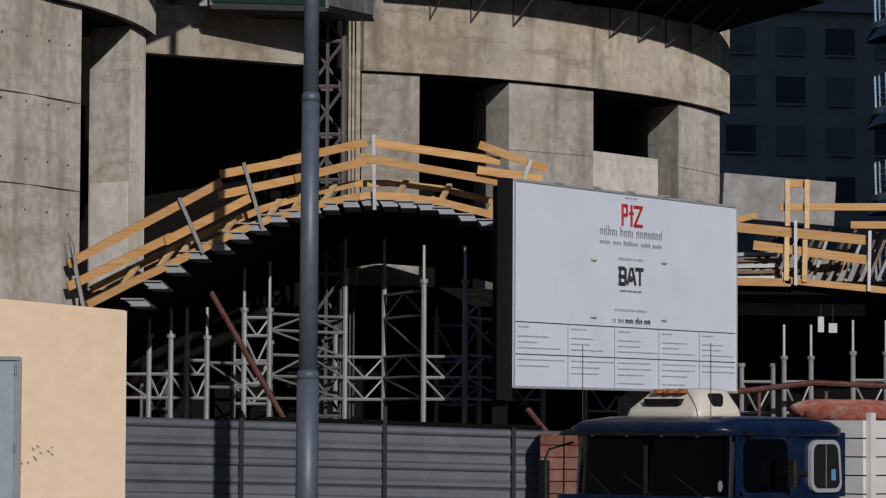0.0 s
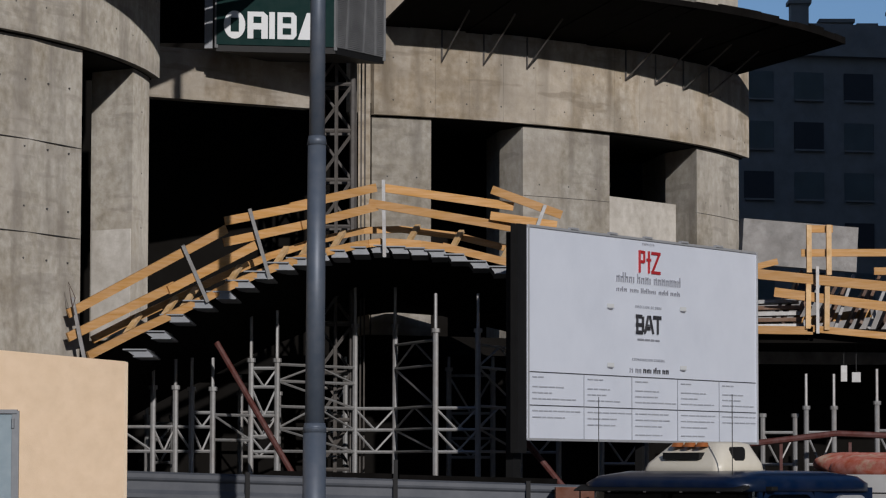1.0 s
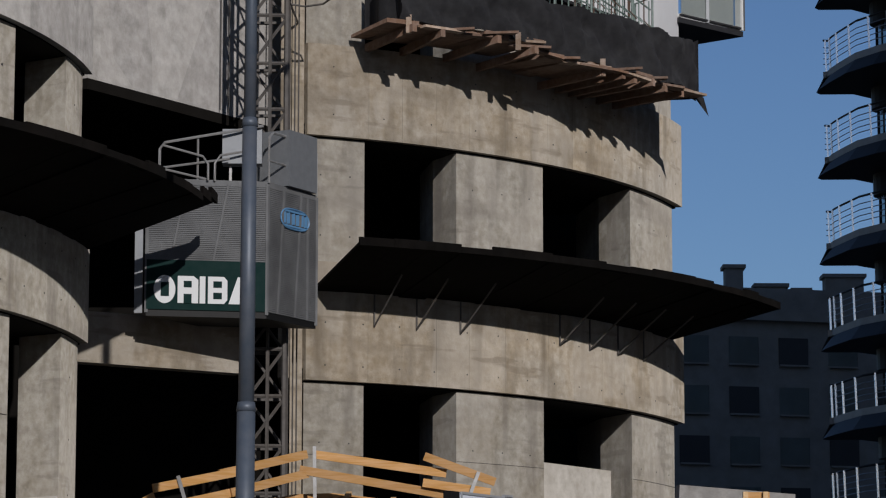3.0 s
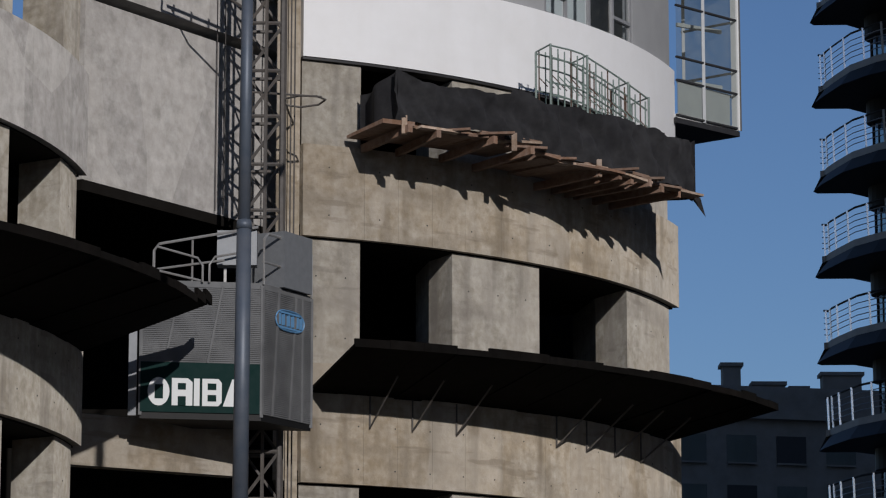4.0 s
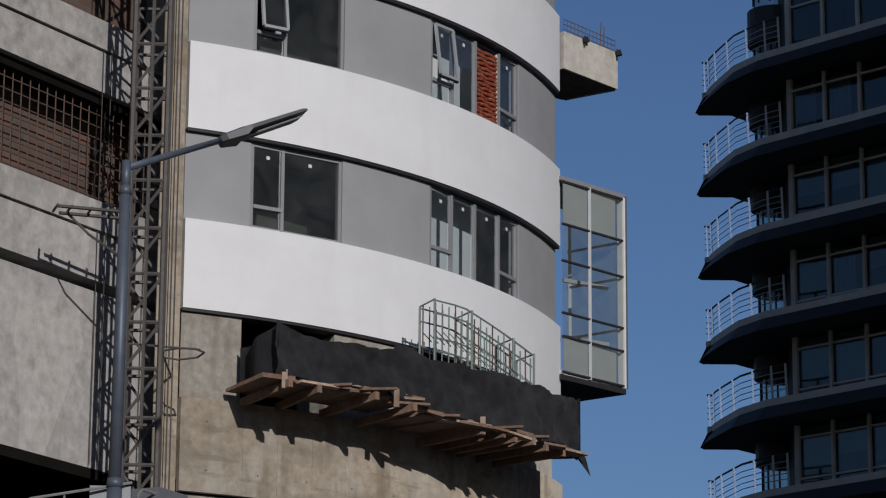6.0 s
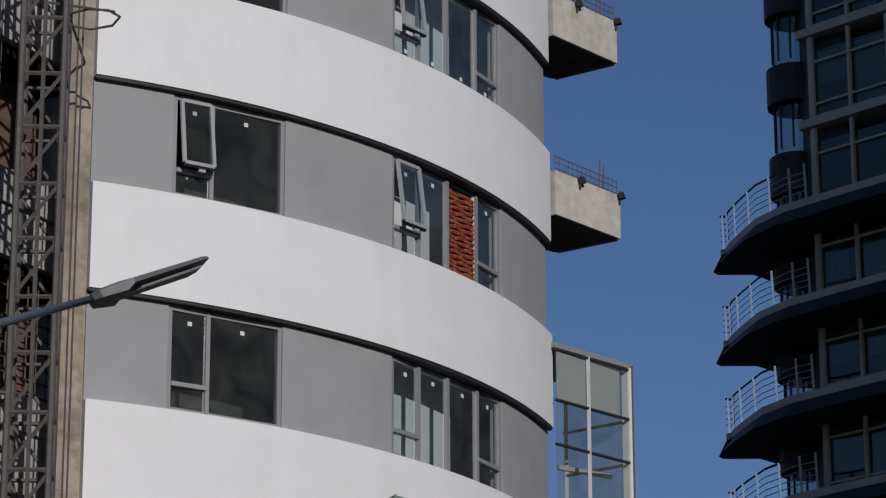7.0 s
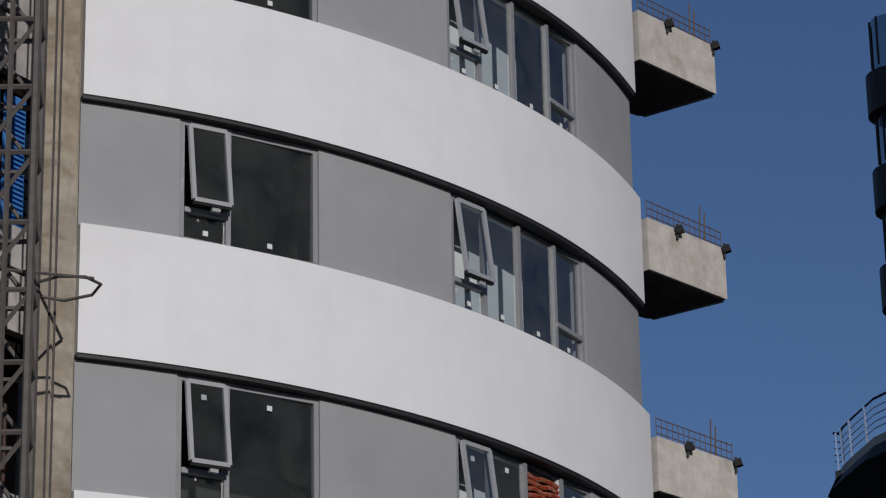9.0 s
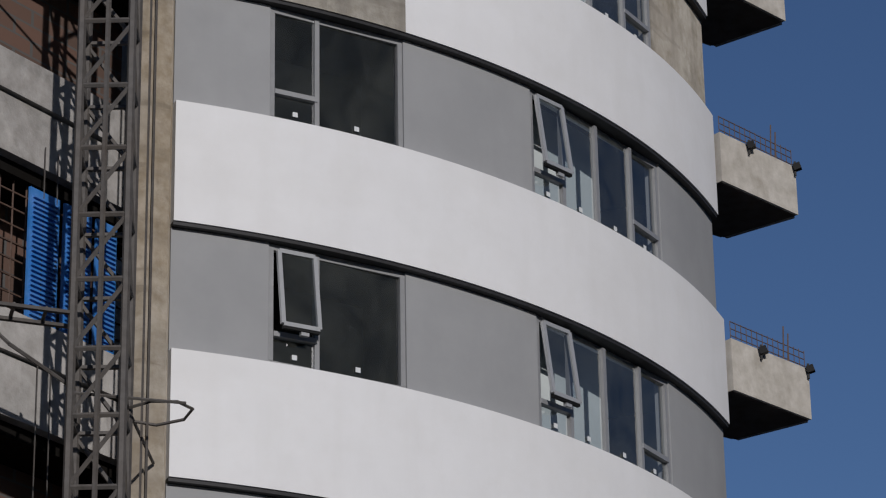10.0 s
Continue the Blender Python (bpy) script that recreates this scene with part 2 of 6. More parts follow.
PAVING = material("pavement", (0.24, 0.23, 0.21), 0.9, vary=0.12, grain=3)
TILE_RED = material("hollow_block", (0.20, 0.09, 0.06), 0.9, vary=0.2, grain=6, per_object=0.15)


def brick_material():
    m = bpy.data.materials.new("hollow_brick")
    m.use_nodes = True
    n, l = m.node_tree.nodes, m.node_tree.links
    b = n["Principled BSDF"]
    tc, mp, br = n.new("ShaderNodeTexCoord"), n.new("ShaderNodeMapping"), n.new("ShaderNodeTexBrick")
    mp.inputs["Rotation"].default_value = (radians(90), 0, 0)
    br.inputs["Scale"].default_value = 1.0
    br.inputs["Brick Width"].default_value, br.inputs["Row Height"].default_value, br.inputs["Mortar Size"].default_value = 0.34, 0.2, 0.014
    br.inputs["Color1"].default_value, br.inputs["Color2"].default_value = (0.15, 0.085, 0.062, 1), (0.10, 0.065, 0.05, 1)
    br.inputs["Mortar"].default_value = (0.10, 0.095, 0.09, 1)
    l.new(tc.outputs["Object"], mp.inputs["Vector"])
    l.new(mp.outputs[0], br.inputs["Vector"])
    l.new(br.outputs["Color"], b.inputs["Base Color"])
    b.inputs["Roughness"].default_value = 0.9
    return m


def glass_material(name, tint, gloss=0.10, clear=0.8, dust_haze=0.0):
    """A window pane: see-through, tinted, with a mirror gloss that grows at grazing angles."""
    m = bpy.data.materials.new(name)
    m.use_nodes = True
    n, l = m.node_tree.nodes, m.node_tree.links
    n.remove(n["Principled BSDF"])
    see, shine, mixer, edge = n.new("ShaderNodeBsdfTransparent"), n.new("ShaderNodeBsdfGlossy"), n.new("ShaderNodeMixShader"), n.new("ShaderNodeLayerWeight")
    see.inputs["Color"].default_value = (*[c * clear for c in tint], 1)
    shine.inputs["Roughness"].default_value = 0.02
    wave, bp = n.new("ShaderNodeTexNoise"), n.new("ShaderNodeBump")
    wave.inputs["Scale"].default_value = 1.6
    bp.inputs["Strength"].default_value, bp.inputs["Distance"].default_value = 0.12, 0.02
    l.new(wave.outputs["Fac"], bp.inputs["Height"])
    l.new(bp.outputs[0], shine.inputs["Normal"])
    power, span = n.new("ShaderNodeMath"), n.new("ShaderNodeMapRange")
    power.operation = "POWER"
    power.inputs[1].default_value = 4.0
    edge.inputs["Blend"].default_value = 0.5
    span.inputs["To Min"].default_value, span.inputs["To Max"].default_value = gloss, 0.9
    l.new(edge.outputs["Facing"], power.inputs[0])
    l.new(power.outputs[0], span.inputs["Value"])
    l.new(span.outputs[0], mixer.inputs["Fac"])
    l.new(see.outputs[0], mixer.inputs[1])
    l.new(shine.outputs[0], mixer.inputs[2])
    last = mixer
    if dust_haze:
        # building dust plus painted reflection haze on the pane, thicker in wiped smears
        film, over, smear, thick = n.new("ShaderNodeBsdfDiffuse"), n.new("ShaderNodeMixShader"), n.new("ShaderNodeTexNoise"), n.new("ShaderNodeMapRange")
        film.inputs["Color"].default_value = (0.42, 0.44, 0.39, 1)
        where = n.new("ShaderNodeNewGeometry")
        l.new(where.outputs["Position"], smear.inputs["Vector"])
        smear.inputs["Scale"].default_value, smear.inputs["Detail"].default_value, smear.inputs["Distortion"].default_value = 1.3, 4.0, 1.5
        thick.inputs["From Min"].default_value, thick.inputs["From Max"].default_value = 0.3, 0.7
        thick.inputs["To Min"].default_value, thick.inputs["To Max"].default_value = dust_haze * 0.4, dust_haze * 1.5
        l.new(smear.outputs["Fac"], thick.inputs["Value"])
        l.new(thick.outputs[0], over.inputs["Fac"])
        l.new(mixer.outputs[0], over.inputs[1])
        l.new(film.outputs[0], over.inputs[2])
        last = over
    l.new(last.outputs[0], n["Material Output"].inputs["Surface"])
    return m


BRICK = brick_material()
GLASS = glass_material("window_glass", (0.80, 0.86, 0.90), 0.17, 0.88, 0.05)
GLASS_CLEAR = glass_material("clear_glass", (0.86, 0.90, 0.90), 0.07, 0.85, 0.10)
GLASS_DARK = glass_material("tower_glass", (0.72, 0.80, 0.80), 0.09, 0.85)
CAB_GLASS = glass_material("cab_glass", (0.30, 0.36, 0.40), 0.06, 0.8)


# ---- mesh helpers ----
BASE = {}


def thing(name, base=(0, 0, 0), label="", category="", group="", kind=""):
    """A top-level Empty at the thing's base."""
    ob = new(name)
    ob.empty_display_size = 0.2
    ob.location = base
    BASE[ob.name] = Vector(base)
    return tagged(ob, label, category, group, kind)


def part(name, bm, mat, parent=None, label="", smooth=False):
    """Link a bmesh, built in world coordinates, as one mesh object under its thing or part."""
    me = bpy.data.meshes.new(name)
    off = BASE.get(parent.name, Vector()) if parent else Vector()
    if parent:
        bm.transform(Matrix.Translation(-off))
    bmesh.ops.recalc_face_normals(bm, faces=bm.faces)
    bm.to_mesh(me)
    bm.free()
    if smooth:
        for p in me.polygons:
            p.use_smooth = True
    me.materials.append(mat)
    ob = new(name, me)
    if parent:
        ob.parent = parent
        BASE[ob.name] = off
    if label:
        ob["label"] = label
    return ob


def structure(name, bm, mat, label, category, smooth=False):
    return tagged(part(name, bm, mat, None, "", smooth), label, category, "", "structure")


def box(bm, lo, hi, m=None):
    v = [bm.verts.new((x, y, z)) for z in (lo[2], hi[2]) for y in (lo[1], hi[1]) for x in (lo[0], hi[0])]
    for f in ((0, 2, 3, 1), (4, 5, 7, 6), (0, 1, 5, 4), (1, 3, 7, 5), (3, 2, 6, 7), (2, 0, 4, 6)):
        bm.faces.new([v[i] for i in f])
    if m is not None:
        bmesh.ops.transform(bm, matrix=m, verts=v)
    return bm


def bar(bm, p, q, w, h, up=(0, 0, 1)):
    """A plank from p to q, w wide across and h high."""
    p, q = Vector(p), Vector(q)
    d = (q - p).normalized()
    s = d.cross(Vector(up))
    s = s.normalized() if s.length > 1e-4 else Vector((1, 0, 0))
    u = s.cross(d)
    v = [bm.verts.new(o + s * a * w / 2 + u * b * h / 2) for o in (p, q) for a, b in ((-1, -1), (1, -1), (1, 1), (-1, 1))]
    for f in ((3, 2, 1, 0), (4, 5, 6, 7), (0, 1, 5, 4), (1, 2, 6, 5), (2, 3, 7, 6), (3, 0, 4, 7)):
        bm.faces.new([v[i] for i in f])
    return bm


def tube(bm, p, q, r, r2=None, n=8):
    p, q = Vector(p), Vector(q)
    r2 = r if r2 is None else r2
    d = (q - p).normalized()
    s = d.cross(Vector((0, 0, 1)))
    s = s.normalized() if s.length > 1e-4 else Vector((1, 0, 0))
    u = s.cross(d)
    rings = [[bm.verts.new(o + (s * math.cos(2 * math.pi * i / n) + u * math.sin(2 * math.pi * i / n)) * rad) for i in range(n)] for o, rad in ((p, r), (q, r2))]
    for i in range(n):
        j = (i + 1) % n
        bm.faces.new((rings[0][i], rings[0][j], rings[1][j], rings[1][i]))
    bm.faces.new(rings[0][::-1])
    bm.faces.new(rings[1])
    return bm


def poly_tube(bm, pts, r, n=6):
    """One bent tube through all the points."""
    pts = [Vector(p) for p in pts]
    rings = []
    for i, p in enumerate(pts):
        d = (pts[min(i + 1, len(pts) - 1)] - pts[max(i - 1, 0)]).normalized()
        s = d.cross(Vector((0.05, 0.1, 1)))
        s = s.normalized() if s.length > 1e-4 else Vector((1, 0, 0))
        u = s.cross(d)
        rings.append([bm.verts.new(p + (s * math.cos(2 * math.pi * k / n) + u * math.sin(2 * math.pi * k / n)) * r) for k in range(n)])
    for p, q in zip(rings, rings[1:]):
        for k in range(n):
            bm.faces.new((p[k], p[(k + 1) % n], q[(k + 1) % n], q[k]))
    bm.faces.new(rings[0][::-1]), bm.faces.new(rings[-1])
    return bm


def on(c, r, deg, z=0.0):
    return Vector((c[0] + r * math.cos(radians(deg)), c[1] + r * math.sin(radians(deg)), z))


def sector(bm, c, r0, r1, a0, a1, z0, z1, n=24, lift0=0.0, lift1=0.0):
    """A piece of a ring: from radius r0 to r1, from angle a0 to a1; lift raises the outer edge."""
    rows = []
    for i in range(n + 1):
        a = a0 + (a1 - a0) * i / n
        rows.append([bm.verts.new(on(c, r, a, z)) for r, z in ((r0, z0), (r1, z0 + lift0), (r1, z1 + lift1), (r0, z1))])
    for p, q in zip(rows, rows[1:]):
        for k in range(4):
            bm.faces.new((p[k], q[k], q[(k + 1) % 4], p[(k + 1) % 4]))
    bm.faces.new(rows[0])
    bm.faces.new(rows[-1][::-1])
    return bm


def prism(bm, plan, z0, z1):
    """Upright block over a plan of (x, y) corners."""
    a = [bm.verts.new((x, y, z0)) for x, y in plan]
    b = [bm.verts.new((x, y, z1)) for x, y in plan]
    bm.faces.new(a[::-1])
    bm.faces.new(b)
    for i in range(len(plan)):
        j = (i + 1) % len(plan)
        bm.faces.new((a[i], a[j], b[j], b[i]))
    return bm


def quad(bm, *pts):
    bm.faces.new([bm.verts.new(p) for p in pts])
    return bm


def B():
    return bmesh.new()


# ---- ground ----
g = B()
quad(g, (-900, -300, 0), (900, -300, 0), (900, 1500, 0), (-900, 1500, 0))
structure("ground", g, GROUND, "dusty dark asphalt street running past the site", "ground")
g = box(B(), (-14, 39.4, 0.0), (16, 46.0, 0.14))
structure("pavement", g, PAVING, "grey concrete pavement along the hoarding", "pavement")

# ---- the round apartment tower under construction ----
C, R = (-5.6, 62.75), 11.65            # centre and outer radius of its curved front
A0, A1 = -68.6, -19.0                  # the front's two ends
Z0, STOREY, BAND = 15.25, 3.045, 1.50  # underside of the lowest white band
tower = thing("apartment_tower", (C[0], C[1], 0), "unfinished round apartment tower, raw concrete below white and grey bands", "building")


def curved_band(name, z0, z1, mat, r=R, a0=A0, a1=A1, depth=0.3, label="", n=40):
    return part(name, sector(B(), C, r - depth, r, a0, a1, z0, z1, n), mat, tower, label, False)


W1, W2 = (-62.75, -53.75), (-43.5, -29.0)   # the two windows of a storey


def pane_box(bm, r, a0, a1, z0, z1, thick, w):
    """A rectangular frame of bars along the wall between two angles."""
    p, q = on(C, r, a0), on(C, r, a1)
    for a, b in (((p.x, p.y, z0 + w / 2), (q.x, q.y, z0 + w / 2)), ((p.x, p.y, z1 - w / 2), (q.x, q.y, z1 - w / 2))):
        bar(bm, a, b, thick, w)
    d = (q - p).normalized() * (w / 2)
    out = Vector((d.y, -d.x, 0))
    for o in (p + d, q - d):
        bar(bm, (o.x, o.y, z0 + w), (o.x, o.y, z1 - w), thick, w, up=out)
    return bm


def window(k, span, cuts, z0, z1, sash_open, low_light, stack=False):
    """A strip window: frame, mullions, panes, and a top-hung sash that stands open."""
    a0, a1 = span
    win = part("window", pane_box(B(), R - 0.155, a0, a1, z0, z1, 0.06, 0.07), ALU, tower, "grey aluminium strip window")
    lights = list(zip(cuts, cuts[1:]))
    for a in cuts[1:-1]:
        p = on(C, R - 0.16, a)
        d = on(C, 1, a) - Vector((*C, 0))
        part("mullion", bar(B(), (p.x, p.y, z0 + 0.05), (p.x, p.y, z1 - 0.05), 0.06, 0.06, up=d), ALU, win)
    zl = z0 + 0.40
    for i, (p0, p1) in enumerate(lights):
        low = i in low_light
        if stack and i == 2:
            p = on(C, R - 0.22, p0 + 0.3), on(C, R - 0.22, p1 - 0.3)
            stack_ob = part("stacked_tiles", bar(B(), (p[0].x, p[0].y, (z0 + z1) / 2), (p[1].x, p[1].y, (z0 + z1) / 2), 0.04, z1 - z0 - 0.12), BLACK, win, "stack of terracotta tiles behind the window")
            for j in range(17):
                # each tile dips in the middle and laps the one below
                z = z0 + 0.10 + (z1 - z0 - 0.2) * j / 17
                s = B()
                pts = [p[0].lerp(p[1], q / 4) + Vector((0, 0, z + 0.018 * math.sin(q * 2.4 + j * 1.3) + 0.03 * q / 4)) + (p[0] - p[1]).cross(Vector((0, 0, 1))).normalized() * -0.05 for q in range(5)]
                poly_tube(s, pts, 0.032, 6)
                part("tile", s, TERRACOTTA, stack_ob)
            q = on(C, R - 0.19, p1 - 0.15)
            part("jamb_lining", bar(B(), (q.x, q.y, z0 + 0.06), (q.x, q.y, z1 - 0.06), 0.04, 0.05, up=on(C, 1, p1) - Vector((*C, 0))), PLASTER, win, "white jamb lining")
            continue
        zb = zl + 0.05 if low else z0 + 0.05
        if low:
            q0, q1 = on(C, R - 0.16, p0), on(C, R - 0.16, p1)
            part("transom", bar(B(), (q0.x, q0.y, zl), (q1.x, q1.y, zl), 0.09, 0.06), ALU, win)
            pl = part("pane", quad(B(), *[on(C, R - 0.17, a, z) for a, z in ((p0, z0 + 0.05), (p1, z0 + 0.05), (p1, zl - 0.03), (p0, zl - 0.03))]), GLASS, win)
            pl.visible_shadow = False
        if sash_open and i == 0:
            # the sash tips out at its foot
            s0, s1 = on(C, R - 0.10, p0 + 0.25, z1 - 0.08), on(C, R - 0.10, p1 - 0.25, z1 - 0.08)
            out = (on(C, 1, (p0 + p1) / 2) - Vector((*C, 0))).normalized() * 0.13
            f0, f1 = s0 + out - Vector((0, 0, z1 - zb - 0.10)), s1 + out - Vector((0, 0, z1 - zb - 0.10))
            s = B()
            for a, b in ((s0, s1), (f0, f1), (s0, f0), (s1, f1)):
                bar(s, a, b, 0.05, 0.045, up=out)
            sash = part("sash", s, ALU_LIGHT, win, "top-hung sash standing open")
            pp = part("pane", quad(B(), s0, s1, f1, f0), GLASS, win)
            pp.visible_shadow = False
            part("latch", bar(B(), (f0 + f1) / 2 - out * 0.2 - Vector((0, 0, 0.07)), (f0 + f1) / 2 - out * 0.2 - Vector((0, 0, 0.07)) + (f1 - f0) * 0.22, 0.05, 0.06), ALU_LIGHT, win)
            part("stay", bar(B(), f0 - out * 0.1 - Vector((0, 0, 0.03)), f1 - out * 0.1 - Vector((0, 0, 0.03)), 0.05, 0.05), BLACK, win)
        else:
            pp = part("pane", quad(B(), *[on(C, R - 0.17, a, z) for a, z in ((p0, zb), (p1, zb), (p1, z1 - 0.05), (p0, z1 - 0.05))]), GLASS, win)
            pp.visible_shadow = False
        # maker's sticker left on the glass
        mid = p0 + (p1 - p0) * 0.5
        zz = z1 - 0.22 if k < 2 else z0 + 0.16
        part("sticker", bar(B(), on(C, R - 0.155, mid - 0.16, zz), on(C, R - 0.155, mid + 0.16, zz), 0.006, 0.06), LETTER, win)


storeys = 6
for k in range(storeys):
    zb = Z0 + STOREY * k
    zt = zb + BAND
    if k == 4:
        curved_band("spandrel_band", zb, zt, CONCRETE, R, A0, -53.9, label="bare concrete spandrel band not yet painted")
        curved_band("spandrel_band", zb, zt, WHITE, R, -53.9, A1, label="smooth white rendered spandrel band")
    else:
        curved_band("spandrel_band", zb, zt, WHITE, label="smooth white rendered spandrel band")
    curved_band("drip_edge", zb - 0.045, zb - 0.004, TRIM, R - 0.02, label="black drip edge", depth=0.3)
    if k == storeys - 1:
        break
    z0, z1 = zt + 0.002, zb + STOREY - 0.049
    wall = GREY if k < 4 else CONCRETE
    for a0, a1 in ((A0, W1[0]), (W1[1], W2[0]), (W2[1], A1 + 0.2)):
        curved_band("wall", z0, z1, wall, R - 0.105, a0, a1, 0.2, label="plain grey rendered wall" if k < 4 else "bare concrete wall", n=14)
    opened = k in (1, 2)
    window(k, W1, (W1[0] + 0.35, -59.65, W1[1] - 0.45), z0, z1, opened, (0,))
    window(k, W2, (W2[0] + 0.3, -40.3, -36.75, -32.65, W2[1] - 0.3), z0, z1, k in (1, 2, 3), (0, 3), stack=(k == 1))
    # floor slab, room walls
    part("floor_slab", sector(B(), C, 4.0, R - 0.36, A0 + 0.3, A1 - 0.3, zb + 0.25, zb + 0.45, 24), CONCRETE_SHADE, tower)
    part("inner_wall", sector(B(), C, 7.2, 7.4, A0, A1, zb + 0.46, zb + STOREY + 0.24, 16), PLASTER, tower)
    part("partition", sector(B(), C, R - 0.85, R - 0.72, -39.5, -31.6, zb + 0.46, zb + STOREY + 0.2, 6), PARTITION, tower, "pale plastered inner wall")
    # blotched sheet added behind the left window as its painted reflection
    part("partition", sector(B(), C, R - 1.9, R - 1.8, -64.5, -50.5, zb + 0.46, zb + STOREY + 0.2, 6), TREE_REFLECTION, tower)

# end faces of the curved front
for a, inward in ((A0, 1), (A1, -1)):
    p = on(C, R - 0.32, a + inward * 0.35)
    q = on(C, 5.0, a + inward * 0.35)
    part("side_wall", bar(B(), (p.x, p.y, (8.2 + Z0 + STOREY * 6) / 2 + 3.4), (q.x, q.y, (8.2 + Z0 + STOREY * 6) / 2 + 3.4), 0.18, Z0 + STOREY * 6 - 8.2 - 6.8), CONCRETE, tower)

# raw concrete storeys below
for z0, z1, mat in ((12.24, 13.77, CONCRETE_WARM), (8.20, 10.15, CONCRETE_WARM)):
    cuts = (A0, -63.2, -60.1, -56.8, -53.5, -49.6, -44.5, -41.2, -37.0, -33.4, -29.5, -24.6, A1)
    for a0, a1 in zip(cuts, cuts[1:]):
        part("spandrel_panel", sector(B(), C, R - 0.5, R + 0.03, a0 + 0.012, a1 - 0.012, z0, z1, 10), mat, tower, "raw board-marked concrete spandrel")
    part("soffit_slab", sector(B(), C, 3.0, R - 0.10, A0, A1, z0 - 0.025, z0 + 0.2, 30), CONCRETE_SHADE, tower)
INWARD = Vector((-0.15, 0.99, 0))


def pier(a0, a1, z0, z1, depth, cheek=0.0, r=R - 0.09, mat=CONCRETE):
    front = [on(C, r, a0 + (a1 - a0) * i / 6) for i in range(7)]
    splay = (front[0].x - 0.45 * cheek, front[0].y + 0.89 * cheek)
    plan = [(p.x, p.y) for p in front] + [(front[-1].x + INWARD.x * depth, front[-1].y + INWARD.y * depth), (splay[0] + INWARD.x * depth, splay[1] + INWARD.y * depth)]
    if cheek:
        plan.append(splay)
    return part("pier", prism(B(), plan, z0, z1), mat, tower, "board-marked concrete pier")


for z0, z1 in ((13.775, 15.195), (9.95, 12.212), (4.6, 8.172)):
    pier(-68.55, -63.3, z0, z1, 0.9)
    pier(-54.4, -44.5, z0, z1, 1.4, 0.85)
    pier(-31.0, -20.5, z0, z1, 2.0, 1.1)
# Shade of the inside is put into the colour of core and slabs.
part("core_wall", sector(B(), C, 4.6, 5.0, A0 - 25, A1 - 14, 0.0, 15.49, 24), CONCRETE_SHADE, tower, "lift core coloured near-black as the unlit inside")
# Near-black sheets and beam added as dark depth; they also hide the sky.
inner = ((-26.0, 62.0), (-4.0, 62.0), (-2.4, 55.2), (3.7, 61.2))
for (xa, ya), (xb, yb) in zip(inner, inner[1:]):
    part("inner_wall", bar(B(), (xa, ya, 7.76), (xb, yb, 7.76), 0.2, 15.52), CONCRETE_SHADE, tower)
part("inner_wall", bar(B(), (3.8, 61.2, 4.0), (5.2, 61.3, 4.0), 0.2, 8.1), CONCRETE_SHADE, tower)
part("inner_beam", bar(B(), (3.8, 61.2, 11.5), (5.2, 61.3, 11.5), 0.2, 1.4), CONCRETE_SHADE, tower)
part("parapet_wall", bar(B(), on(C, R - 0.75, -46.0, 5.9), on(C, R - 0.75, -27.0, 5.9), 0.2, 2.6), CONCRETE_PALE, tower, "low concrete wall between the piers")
part("slab", sector(B(), C, 3.0, R - 0.2, A0, A1, 4.3, 4.6, 24), CONCRETE_SHADE, tower)
part("slab", prism(B(), ((-24.0, 51.9), (-1.95, 51.9), (-2.45, 55.2), (-4.0, 61.9), (-24.0, 61.9)), 3.95, 4.25), CONCRETE_SHADE, tower)

# concrete fin beside the hoist mast
part("fin", prism(B(), ((-1.78, 51.62), (-1.60, 51.62), (-1.60, 53.2), (-1.78, 53.2)), 8.2, 34.0), CONCRETE_WARM, tower, "narrow vertical concrete fin")
part("fin", prism(B(), ((-1.585, 51.68), (-1.40, 51.80), (-1.40, 53.2), (-1.585, 53.2)), 4.6, 34.0), CONCRETE_WARM, tower, "narrow vertical concrete fin")

